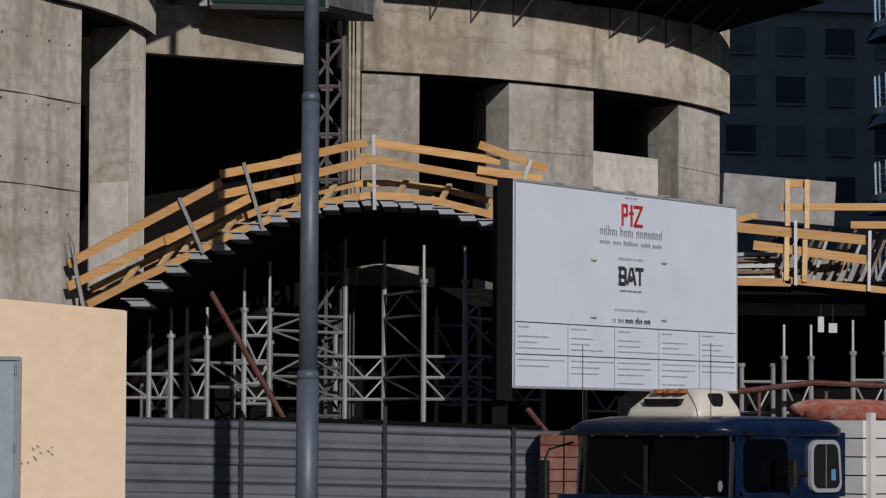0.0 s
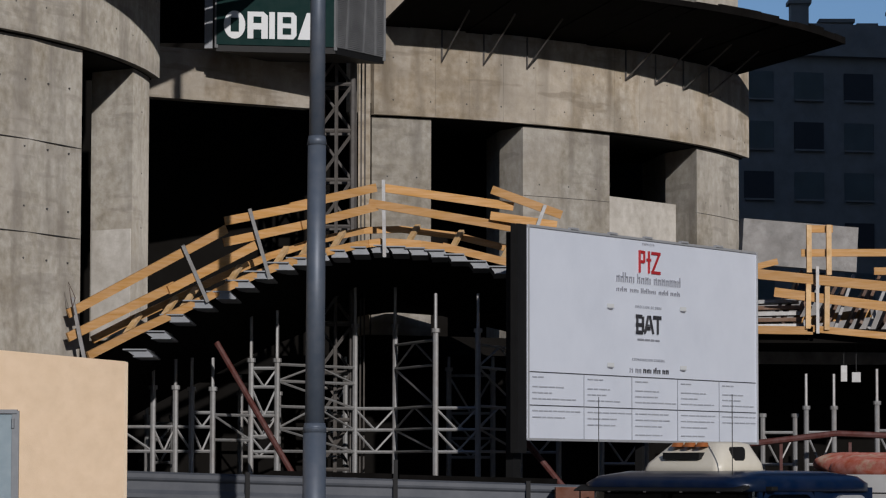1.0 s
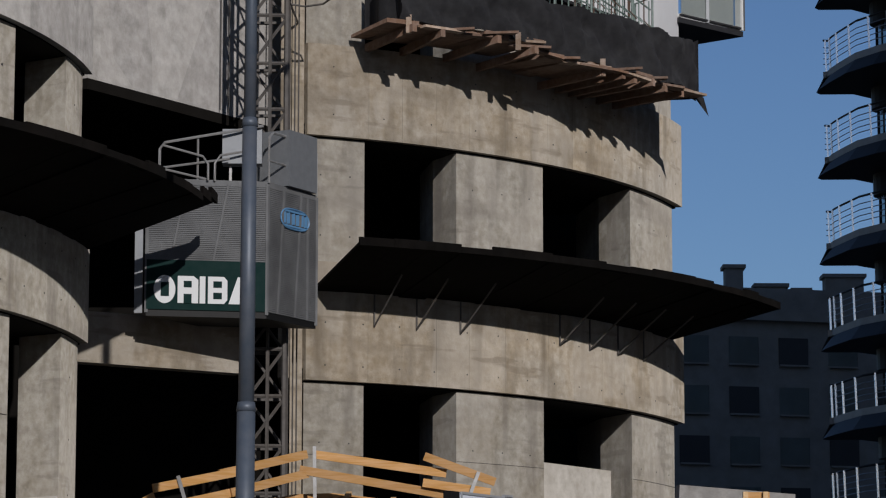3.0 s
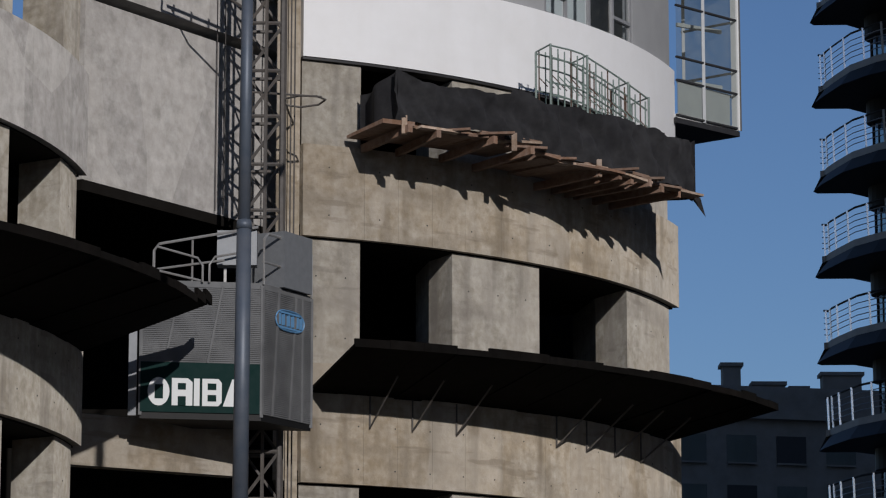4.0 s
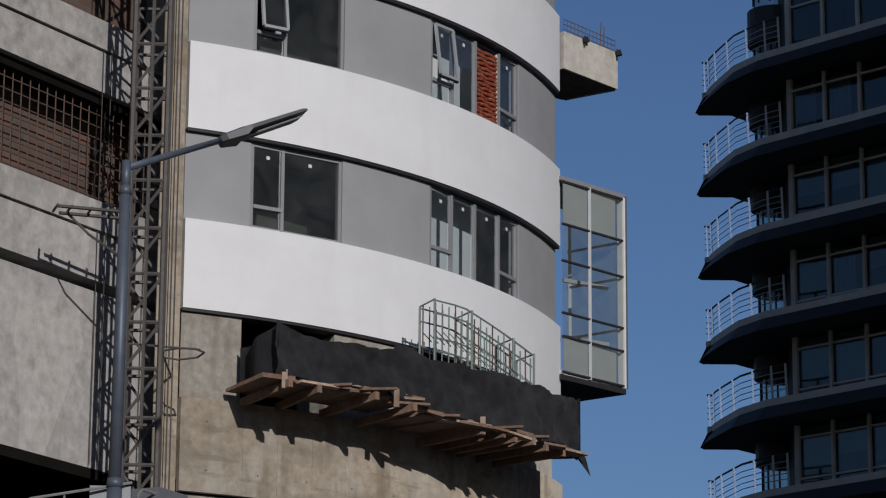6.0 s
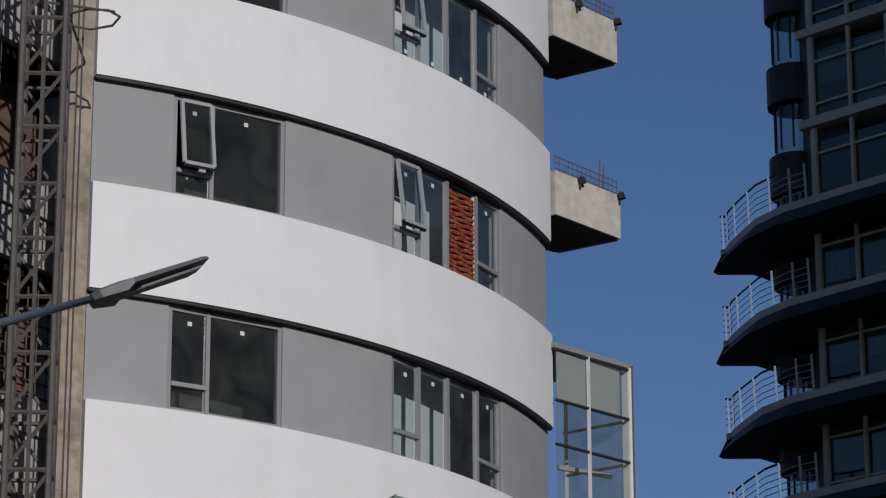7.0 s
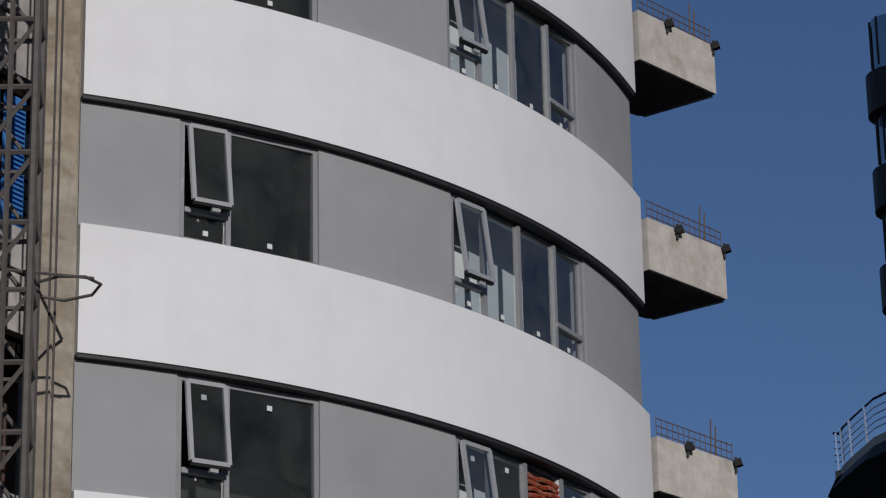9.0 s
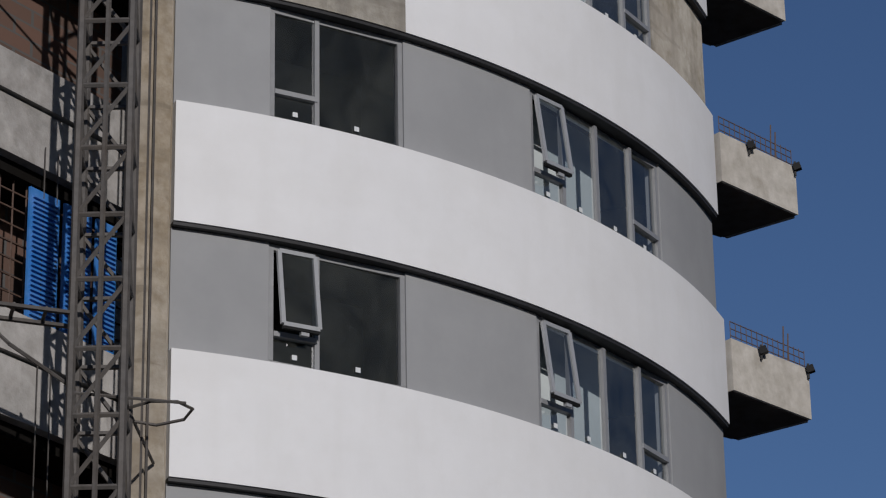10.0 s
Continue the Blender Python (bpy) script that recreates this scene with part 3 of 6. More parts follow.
# balconies that jut out past the curved front
P1, P2, P3 = (5.50, 59.0), (6.66, 60.22), (5.62, 60.9)
for k in range(4):
    z = 21.82 + 3.07 * k
    d = Vector((P2[0] - P1[0], P2[1] - P1[1], 0)).normalized()
    balc = part("balcony", prism(B(), ((P1[0], P1[1]), P2, (P2[0] - 0.11, P2[1] + 0.08), (P1[0] - 0.1, P1[1] + 0.12)), z, z + 0.74), CONCRETE_PALE, tower, "bare concrete balcony parapet")
    part("balcony_floor", prism(B(), ((P1[0] - 0.09, P1[1] + 0.12), (P2[0] - 0.12, P2[1] + 0.09), (5.62, 61.0), (4.6, 60.2)), z + 0.012, z + 0.14), CONCRETE, balc)
    # thin sheet added under the floor; its dark brown is the soffit's shade
    part("soffit", prism(B(), ((P1[0] - 0.02, P1[1] + 0.04), (P2[0] - 0.04, P2[1] + 0.02), (5.66, 60.96), (4.6, 60.2)), z - 0.006, z + 0.008), SOFFIT_SHADE, balc, "thin brown sheet added as the shade under the balcony")
    part("balcony_side", bar(B(), (P2[0] - 0.07, P2[1] + 0.08, z + 0.37), (5.68, 60.98, z + 0.37), 0.1, 0.74), CONCRETE_GREY, balc)
    # starter bars and mesh along the top
    m = B()
    e0, e1 = Vector((P1[0], P1[1] + 0.05, z + 0.74)), Vector((P2[0] - 0.05, P2[1], z + 0.74))
    for i in range(15):
        p = e0.lerp(e1, i / 14)
        bar(m, p, p + Vector((0, 0, 0.27)), 0.010, 0.010, up=(1, 0, 0))
    for h in (0.06, 0.16, 0.26):
        bar(m, e0 + Vector((0, 0, h)), e1 + Vector((0, 0, h - 0.02)), 0.010, 0.010)
    for f, hh in ((0.70, 0.5), (0.76, 0.42)):
        p = e0.lerp(e1, f)
        bar(m, p - Vector((0, 0, 0.16)), p + Vector((0.03, 0, hh)), 0.018, 0.018, up=(1, 0, 0))
    part("starter_mesh", m, REBAR, balc, "thin rusty mesh and bars")
    for f in (0.36, 1.0):
        p = e0.lerp(e1, f) + Vector((0.02, -0.05, -0.04))
        s = B()
        bar(s, p, p + Vector((0.1, -0.02, 0.03)), 0.09, 0.10)
        bar(s, p + Vector((0.02, 0, -0.12)), p + Vector((0.02, 0, 0.1)), 0.03, 0.03, up=(1, 0, 0))
        part("clamp", s, BLACK, balc, "small black clamp")

# glazed corner box
gb = part("glass_box", prism(B(), ((5.42, 58.80), (6.75, 60.03), (5.72, 60.9), (4.5, 60.3)), 15.73, 15.83), TRIM, tower, "glazed corner bay with a thin grey frame")
part("floor", prism(B(), ((5.46, 58.86), (6.70, 60.03), (5.72, 60.86), (4.6, 60.3)), 15.835, 15.92), PLASTER, gb)
part("roof", prism(B(), ((5.42, 58.80), (6.77, 60.03), (5.72, 60.9), (4.5, 60.3)), 19.56, 19.64), ALU, gb)
F0, F1, F2 = Vector((5.44, 58.82, 0)), Vector((6.75, 60.03, 0)), Vector((5.74, 60.88, 0))
for a, b in ((F0, F1), (F1, F2)):
    for z in (15.88, 16.55, 17.0, 18.0, 18.71, 19.53):
        part("rail", bar(B(), (a.x, a.y, z), (b.x, b.y, z), 0.05, 0.035), TRIM, gb, "thin dark glazing rail")
    for f in ((0.43,) if a is F0 else (0.97,)):
        p = a.lerp(b, f)
        part("post", bar(B(), (p.x, p.y, 15.84), (p.x, p.y, 19.56), 0.05, 0.06, up=(1, 0, 0)), LAMP_GREY, gb)
    pp = part("pane", quad(B(), *[(o.x, o.y, z) for o, z in ((a, 15.87), (b, 15.87), (b, 19.56), (a, 19.56))]), GLASS_CLEAR, gb)
    pp.visible_shadow = False
part("edge_bead", bar(B(), (F1.x + 0.02, F1.y - 0.03, 15.84), (F1.x + 0.02, F1.y - 0.03, 19.6), 0.03, 0.03, up=(1, 0, 0)), TRIM, gb, "dark edge bead")
for z0, z1 in ((15.92, 16.53), (18.74, 19.50)):
    a, b = F0 + Vector((0.03, 0.05, 0)), F1 + Vector((-0.20, -0.10, 0))
    part("infill", bar(B(), (a.x, a.y, (z0 + z1) / 2), (b.x, b.y, (z0 + z1) / 2), 0.02, z1 - z0), FROST, gb, "pale spandrel glass")
part("white_post", bar(B(), (F1.x - 0.07, F1.y + 0.0, 15.84), (F1.x - 0.07, F1.y + 0.0, 19.56), 0.16, 0.05, up=(0.7, 0.7, 0)), PLASTER, gb, "white corner post")
for z in (16.75, 17.85):
    part("inner_rail", bar(B(), (F0.x + 0.1, F0.y + 0.9, z), (F2.x + 0.7, F2.y - 0.6, z), 0.06, 0.07), FROST, gb, "pale inner beam")

# ---- the round block beside it ----
CL, RL = (-16.1, 47.8), 11.7
block = thing("curved_block", (CL[0], CL[1], 0), "second curved block of bare grey concrete bands and piers", "building")
for z0, z1, a0 in ((12.24, 13.77, -60), (8.20, 10.15, -60), (15.30, 16.8, -60), (18.3, 19.8, -60), (21.4, 22.9, -60)):
    cuts = (a0, -40, -28, -17, -9, -2.6)
    for p, q in zip(cuts, cuts[1:]):
        part("spandrel_panel", sector(B(), CL, RL - 0.5, RL, p + 0.012, q - 0.012, z0, z1, 8), CONCRETE_GREY if z0 > 9 else CONCRETE, block, "bare concrete spandrel")
    # underside coloured near-black as shade
    part("soffit_slab", sector(B(), CL, 2.0, RL - 0.12, a0, -2.7, z0 - 0.025, z0 + 0.2, 24), CONCRETE_SHADE, block)


def block_pier(a0, a1, z0, z1, depth, r=RL - 0.1):
    front = [on(CL, r, a0 + (a1 - a0) * i / 6) for i in range(7)]
    splay = (front[0].x - 0.38 * depth, front[0].y + 0.27 * depth)
    plan = [(p.x, p.y) for p in front] + [(front[-1].x - 0.2 * depth, front[-1].y + depth), (splay[0], splay[1] + 0.9), splay]
    part("pier", prism(B(), plan, z0, z1), CONCRETE, block, "board-marked concrete pier")


for z0, z1 in ((13.775, 15.27), (9.95, 12.212), (4.25, 8.172), (16.81, 18.27)):
    block_pier(-9.6, -4.2, z0, z1, 1.7)
    block_pier(-60, -19.5, 0.0 if z0 < 5 else z0, z1, 0.8)
for z0, z1 in ((4.3, 5.85), (10.1, 10.55)):
    q = on(CL, RL - 0.1, -9.6)
    o = Vector((-0.27, -0.38, 0)).normalized() * 0.004
    part("patch", bar(B(), (q.x - 0.62 + o.x, q.y + 0.44 + o.y, (z0 + z1) / 2), (q.x - 0.01 + o.x, q.y + 0.007 + o.y, (z0 + z1) / 2), 0.02, z1 - z0), CONCRETE_PALE, block, "paler patched concrete")
# near-black sheet added behind the openings: dark depth instead of sky
part("back_wall", sector(B(), CL, 8.4, 8.6, -66, 40, 0, 26, 24), CONCRETE_SHADE, block)

# ---- wall between the two blocks, behind the hoist ----
link = thing("link_wall", (-4.6, 48.6, 0), "flat concrete wall between the two round blocks", "wall", kind="structure")
LA, LB = Vector((-4.62, 48.6, 0)), Vector((-1.55, 53.05, 0))
LN = Vector((LB.y - LA.y, -(LB.x - LA.x), 0)).normalized()


def link_panel(name, z0, z1, set_back, thick, mat, label="", f0=0.0, f1=1.0):
    a, b = LA.lerp(LB, f0) - LN * (set_back + thick / 2), LA.lerp(LB, f1) - LN * (set_back + thick / 2)
    return part(name, bar(B(), (a.x, a.y, (z0 + z1) / 2), (b.x, b.y, (z0 + z1) / 2), thick, z1 - z0), mat, link, label)


link_panel("panel", 12.47, 15.33, 0, 0.3, CONCRETE_GREY, "large smooth concrete panel")
link_panel("slab_edge", 15.50, 16.32, -0.03, 0.5, CONCRETE_GREY, "concrete slab edge")
part("beam", bar(B(), (-5.4, 48.04, 8.45), (-2.3, 49.67, 8.41), 0.3, 0.78), CONCRETE_WARM, link, "raw concrete beam behind the hoist")
# this ceiling and the soffits below carry their shade as near-black colour
link_panel("ceiling", 12.30, 12.46, 0.0, 5.0, CONCRETE_SHADE)
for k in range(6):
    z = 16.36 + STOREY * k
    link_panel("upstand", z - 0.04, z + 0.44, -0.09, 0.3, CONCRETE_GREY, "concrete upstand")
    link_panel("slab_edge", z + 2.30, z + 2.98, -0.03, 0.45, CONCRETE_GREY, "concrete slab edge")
    link_panel("soffit", z + 2.14, z + 2.295, 0.1, 3.0, CONCRETE_SHADE)
    bw = link_panel("brick_wall", z + 0.4, z + 2.3, 0.75, 0.2, BRICK, "hollow brick infill wall")
    s = B()
    for i in range(26):
        p = LA.lerp(LB, i / 25) - LN * 0.2
        bar(s, (p.x, p.y, z + 0.44), (p.x, p.y, z + 2.14), 0.018, 0.018, up=(1, 0, 0))
    for i in range(8):
        a, b = LA - LN * 0.2, LB - LN * 0.2
        bar(s, (a.x, a.y, z + 0.6 + 0.2 * i), (b.x, b.y, z + 0.6 + 0.2 * i), 0.018, 0.018)
    if k in (0, 2, 4, 5):
        part("guard_mesh", s, REBAR, link, "rusty guard mesh across the opening")
    else:
        s.free()

# blue louvred shutters in one of the openings
for f0, f1 in ((0.56, 0.65), (0.665, 0.75), (0.765, 0.83)):
    sh = link_panel("shutter", 22.85, 24.45, -0.06, 0.03, BLUE_SHUTTER, "bright blue louvred shutter", f0, f1)
    for i in range(25):
        a, b = LA.lerp(LB, f0 + 0.008) + LN * 0.075, LA.lerp(LB, f1 - 0.008) + LN * 0.075
        z = 22.95 + i * 0.058
        part("louvre", bar(B(), (a.x, a.y, z), (b.x, b.y, z), 0.03, 0.022), BLUE_SHUTTER, sh)

# ---- unseen walls added behind and beside the camera to shape shade and reflections ----
# unseen block that keeps the sun off the balcony tower and rear block
g = box(B(), (32.0, -26, 0), (110, -6, 116))
structure("wall_street_corner", g, REAR_WALL, "unseen grey block added to shade the buildings beyond", "wall")
# unseen and tall, so the left windows mirror no bright sky
structure("wall_street_near", box(B(), (48, -6, 0), (60, 51, 90)), UNSEEN_WALL, "unseen tall grey wall added to darken window reflections", "wall")
# unseen and low, so the right windows still mirror the sky
g = box(B(), (48, 51, 0), (60, 168, 36))
structure("wall_street_side", g, UNSEEN_WALL, "unseen lower grey wall added beside the street", "wall")
# these two, also unseen, cut sky light and close off reflections
g = box(B(), (-90, -70, 0), (17.8, -60, 24))
structure("wall_street_back", g, UNSEEN_WALL, "unseen grey wall added behind the camera", "wall")
g = box(B(), (-75, -60, 0), (-60, 60, 45))
structure("wall_street_left", g, REAR_WALL, "unseen grey wall added on the left", "wall")

# tie holes left by the formwork in the raw concrete
def tie_holes(name, parent, centre, r, spans, heights, step):
    s = B()
    for a0, a1 in spans:
        n = max(1, int((a1 - a0) / step))
        for i in range(n):
            a = a0 + (a1 - a0) * (i + 0.5) / n
            for z in heights:
                tube(s, on(centre, r - 0.05, a, z), on(centre, r + 0.004, a, z), 0.014, n=6)
    ob = part(name, s, JOINT, parent)
    ob["kind"] = "stuff"


tie_holes("tie_holes", tower, C, R + 0.03, ((A0, A1),), (8.45, 9.15), 3.1)
tie_holes("tie_holes", tower, C, R + 0.03, ((A0, A1),), (12.6, 13.4), 4.3)
tie_holes("tie_holes", tower, C, R - 0.09, ((-68.5, -63.3), (-54.3, -44.6), (-30.9, -20.6)), (5.4, 6.3, 7.2, 10.6, 11.6), 2.6)
tie_holes("tie_holes", block, CL, RL - 0.1, ((-34, -19.9), (-9.2, -4.6)), (5.2, 5.9, 6.7, 7.6, 10.6, 11.6), 2.6)
tie_holes("tie_holes", block, CL, RL, ((-34, -2.7),), (8.6, 9.3), 3.4)
# day joints: thin lips between the pours
for z in (5.75, 7.0):
    for a0, a1 in ((-68.5, -63.35), (-54.35, -44.55), (-30.95, -20.55)):
        part("day_joint", sector(B(), C, R - 0.12, R - 0.083, a0, a1, z, z + 0.006, 6), JOINT, tower)
    part("day_joint", sector(B(), CL, RL - 0.12, RL - 0.094, -36, -19.6, z - 0.2, z - 0.194, 10), JOINT, block)

for f in (0.60, 0.64):
    p = LA.lerp(LB, f) + LN * 0.06
    part("rope", tube(B(), (p.x, p.y, 12.5), (p.x, p.y, 25.0), 0.008, n=4), MAST, link, "thin hanging rope")
# ---- canopies and platform ----
def canopy(base_c, r, a0, a1, z, reach, lift, label, bent=None, struts=()):
    """Boards that rise outwards from the wall; past the angle bent their outer ends are bent up a little more."""
    can = thing("protection_canopy", on(base_c, r, (a0 + a1) / 2, z), label, "canopy")
    n = int(abs(a1 - a0) / 2.5)
    rng = random.Random(5)
    for i in range(n):
        b0, b1 = a0 + (a1 - a0) * i / n, a0 + (a1 - a0) * (i + 1) / n
        dz = rng.uniform(-0.012, 0.016)
        far = reach + rng.uniform(-0.05, 0.05)
        up = lift
        if bent is not None and b1 > bent:
            up += 0.16 * (b1 - bent) / (a1 - bent)
        # board colour carries the black of the shaded underside
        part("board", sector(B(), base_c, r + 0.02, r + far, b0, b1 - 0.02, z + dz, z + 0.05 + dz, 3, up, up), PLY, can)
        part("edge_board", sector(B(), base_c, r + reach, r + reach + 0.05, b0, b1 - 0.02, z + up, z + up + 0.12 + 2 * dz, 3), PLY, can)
    for a in struts:
        s = B()
        tube(s, on(base_c, r + 0.03, a, z - 0.52), on(base_c, r + reach * 0.5, a, z + lift * 0.45), 0.016, n=6)
        tube(s, on(base_c, r + 0.03, a, z - 0.52), on(base_c, r + 0.03, a, z), 0.014, n=6)
        part("strut", s, MAST, can, "thin steel strut")
    return can


canopy(C, R + 0.03, -68.0, -23.0, 9.65, 2.02, 0.46, "plywood protection canopy round the tower, coloured shade-black", None, (-62.7, -58.8, -54.5, -43.2, -39.1, -34.7, -30.0))
canopy(CL, RL, -58.0, -4.0, 9.54, 1.88, 0.52, "plywood protection canopy round the block, coloured shade-black", -9.0)

plat = thing("work_platform", on(C, R, -50, 13.8), "timber work platform wrapped in torn black shade cloth", "scaffold")
rng = random.Random(11)


def plat_z(a):
    """The platform sags towards its far end."""
    f = max(0.0, min(1.0, (a + 56.0) / 8.0))
    return 13.90 - 0.20 * f * f * (3 - 2 * f)


a = -64.9
while a < -32.8:
    w = rng.uniform(2.0, 3.4)
    zj = plat_z(a) + rng.uniform(-0.03, 0.04)
    part("plank", sector(B(), C, R + 0.06, R + 1.38 + rng.uniform(-0.05, 0.1), a, a + w - 0.1, zj, zj + 0.05, 3, rng.uniform(-0.06, 0.02), 0), OLD_WOOD, plat)
    a += w
for a in (-63.4, -60.2, -56.0, -52.6, -45.6, -43.4, -41.6, -40.4, -37.6, -35.0):
    z = plat_z(a)
    part("bearer", bar(B(), on(C, R + 0.02, a, z - 0.13), on(C, R + 1.5 + rng.uniform(0, 0.12), a + rng.uniform(-0.5, 0.5), z - 0.09), 0.08, 0.13), OLD_WOOD, plat, "timber bearer sticking out")
for a in (-63.2, -53.9, -45.4):
    p = on(C, R + 1.47, a, plat_z(a) - 0.16)
    part("stub_post", bar(B(), p, p + Vector((0, 0, 0.30)), 0.09, 0.09, up=(1, 0, 0)), PALE_OLD_WOOD, plat, "pale timber stub")
for i in range(18):
    a = -62 + i * 1.6
    z = plat_z(a + 1) - 0.01
    part("loose_board", bar(B(), on(C, R + 1.2 + rng.uniform(0, 0.3), a, z), on(C, R + 1.35 + rng.uniform(0, 0.3), a + rng.uniform(2, 4.5), z + rng.uniform(-0.08, 0.1)), 0.16, 0.04), OLD_WOOD if i % 4 else PALE_OLD_WOOD, plat)
# cloth: a hanging sheet with folds, corners pulled up and drooping between
cl = B()
NA, NH = 170, 12
CA0, CA1 = -63.8, -32.4
grid_rows = []
for i in range(NA + 1):
    f = i / NA
    a = CA0 + (CA1 - CA0) * f
    top = 14.70 - 0.06 * abs(math.sin(f * 9)) + 0.025 * math.sin(f * 41) - 0.10 * max(0.0, f - 0.75)
    if f < 0.03:
        top += 0.14 * (1 - f / 0.03)
    if f > 0.31:
        top += 0.07 * max(0.0, 1 - (f - 0.31) * 9)
    foot = plat_z(a) + 0.04 + 0.03 * math.sin(f * 37) - (0.12 * (f - 0.93) / 0.07 if f > 0.93 else 0.0)
    col = []
    for j in range(NH + 1):
        g = j / NH
        crease = noise.noise(Vector((f * 26, g * 2.2, 3.0))) * 0.11 + noise.noise(Vector((f * 60 + g * 6, g * 5, 9.0))) * 0.06
        rr = R + 1.42 + crease + 0.03 * math.sin(f * 23 + g * 7)
        col.append(cl.verts.new(on(C, rr, a, foot + (top - foot) * g + 0.02 * noise.noise(Vector((f * 40, g * 4, 1.0))))))
    grid_rows.append(col)
for p, q in zip(grid_rows, grid_rows[1:]):
    for j in range(NH):
        cl.faces.new((p[j], q[j], q[j + 1], p[j + 1]))
part("shade_cloth", cl, NET, plat, "torn black shade cloth", True)
for a in (CA0, CA1):
    s = B()
    cols = []
    for i in range(13):
        f = i / 12
        low = plat_z(a) - 0.04 * (a > -40)
        cols.append([s.verts.new(on(C, R + 0.1 + 1.34 * f, a + 0.3 * math.sin(f * 9), low + (14.66 - low) * g + 0.14 * g * f * (a < -40) - 0.06 * g * math.sin(f * 4))) for g in (0, 0.35, 0.7, 1.0)])
    for p, q in zip(cols, cols[1:]):
        for j in range(3):
            s.faces.new((p[j], q[j], q[j + 1], p[j + 1]))
    part("shade_cloth", s, NET, plat, "torn black shade cloth", True)
s = B()
quad(s, on(C, R + 1.40, -33.9, 13.74), on(C, R + 1.48, -31.8, 13.68), on(C, R + 1.5, -31.1, 13.36), on(C, R + 1.42, -32.6, 13.62))
part("cloth_rag", s, NET, plat, "loose rag of shade cloth")

cage = thing("rebar_cages", on(C, R + 1.1, -43, 14.0), "stacked steel reinforcement cages standing on the platform", "rebar")


def cage_drop(a):
    return 0.5 * max(0.0, (a + 46.0) / 9.3)


for rr in (R + 0.85, R + 1.15):
    for lvl in (14.78, 15.0, 15.42, 15.64):
        pts = [on(C, rr, -49.2 + 11.7 * i / 10, lvl + (0.10 if rr > R + 1 else 0) - cage_drop(-49.2 + 11.7 * i / 10)) for i in range(11)]
        part("long_bar", poly_tube(B(), pts, 0.016, 5), REBAR_GREEN, cage)
    for i in range(17):
        a = -49.0 + 11.3 * i / 16
        d = cage_drop(a)
        s = B()
        tube(s, on(C, rr, a, 14.5 - d), on(C, rr, a, 15.70 + 0.06 * math.sin(i * 3) - d), 0.013, n=5)
        tube(s, on(C, rr, a, 15.24 - d), on(C, rr + 0.1, a + 0.5, 15.08 - d), 0.010, n=5)
        part("stirrup", s, REBAR_GREEN if i % 3 else REBAR, cage)
for a in (-49.2, -45.2, -40.2, -37.4):
    d = cage_drop(a)
    s = B()
    tube(s, on(C, R + 0.82, a, plat_z(a) + 0.06), on(C, R + 0.82, a, 15.68 - d), 0.020, n=6)
    tube(s, on(C, R + 1.18, a, plat_z(a) + 0.06), on(C, R + 1.18, a, 15.76 - d), 0.020, n=6)
    tube(s, on(C, R + 0.82, a, 15.68 - d), on(C, R + 1.18, a, 15.75 - d), 0.014, n=6)
    part("upright", s, REBAR_GREEN, cage)

# near-black sheet added to cover a lit wall and keep the hall dark
hall = part("wall_hall", box(B(), (-7.2, 53.6, 0.0), (-0.6, 53.8, 9.6)), CONCRETE_SHADE, None)
tagged(hall, "near-black sheet added as the dark depth of the hall", "wall", kind="structure")

# ---- hoist: lattice mast and cage ----
mast = thing("hoist_mast", (-1.88, 49.8, 0), "dark lattice mast of the construction hoist", "mast")
MX0, MX1, MY0, MY1 = -2.14, -1.60, 49.50, 50.04
for i in range(22):
    z = i * 1.5 + 0.15
    sec = part("mast_section", tube(B(), (MX0 + 0.28, MY0 - 0.02, z), (MX0 + 0.28, MY0 - 0.02, z + 1.5), 0.03, n=5), MAST, mast, "toothed rack of a mast section")
    for x, y in ((MX0, MY0), (MX1, MY0), (MX0, MY1), (MX1, MY1)):
        part("chord", tube(B(), (x, y, z), (x, y, z + 1.5), 0.046, n=6), MAST, sec)
    for zz in (z + 0.02, z + 0.75):
        for p, q in (((MX0, MY0), (MX1, MY0)), ((MX1, MY0), (MX1, MY1)), ((MX1, MY1), (MX0, MY1)), ((MX0, MY1), (MX0, MY0))):
            part("tie_bar", tube(B(), (*p, zz), (*q, zz), 0.030, n=5), MAST, sec)
        for p, q in (((MX0, MY0), (MX1, MY0)), ((MX1, MY1), (MX1, MY0)), ((MX0, MY1), (MX0, MY0)), ((MX1, MY1), (MX0, MY1))):
            part("brace", tube(B(), (*p, zz), (*q, zz + 0.73), 0.026, n=5), MAST, sec)
for z in (14.06, 21.42, 28.8):
    s = B()
    tube(s, (MX0, MY0, z), (-1.0, 49.95, z + 0.03), 0.018, n=5)
    tube(s, (MX1, MY1, z), (-1.5, 51.7, z), 0.018, n=5)
    poly_tube(s, [(-1.63, 50.0, z), (-1.35, 49.85, z + 0.02), (-1.08, 49.9, z + 0.03), (-0.94, 50.1, z + 0.02), (-1.05, 50.35, z), (-1.35, 50.45, z - 0.02), (-1.63, 50.35, z)], 0.018, 5)
    part("wall_tie", s, MAST, mast, "small tubular tie frame")
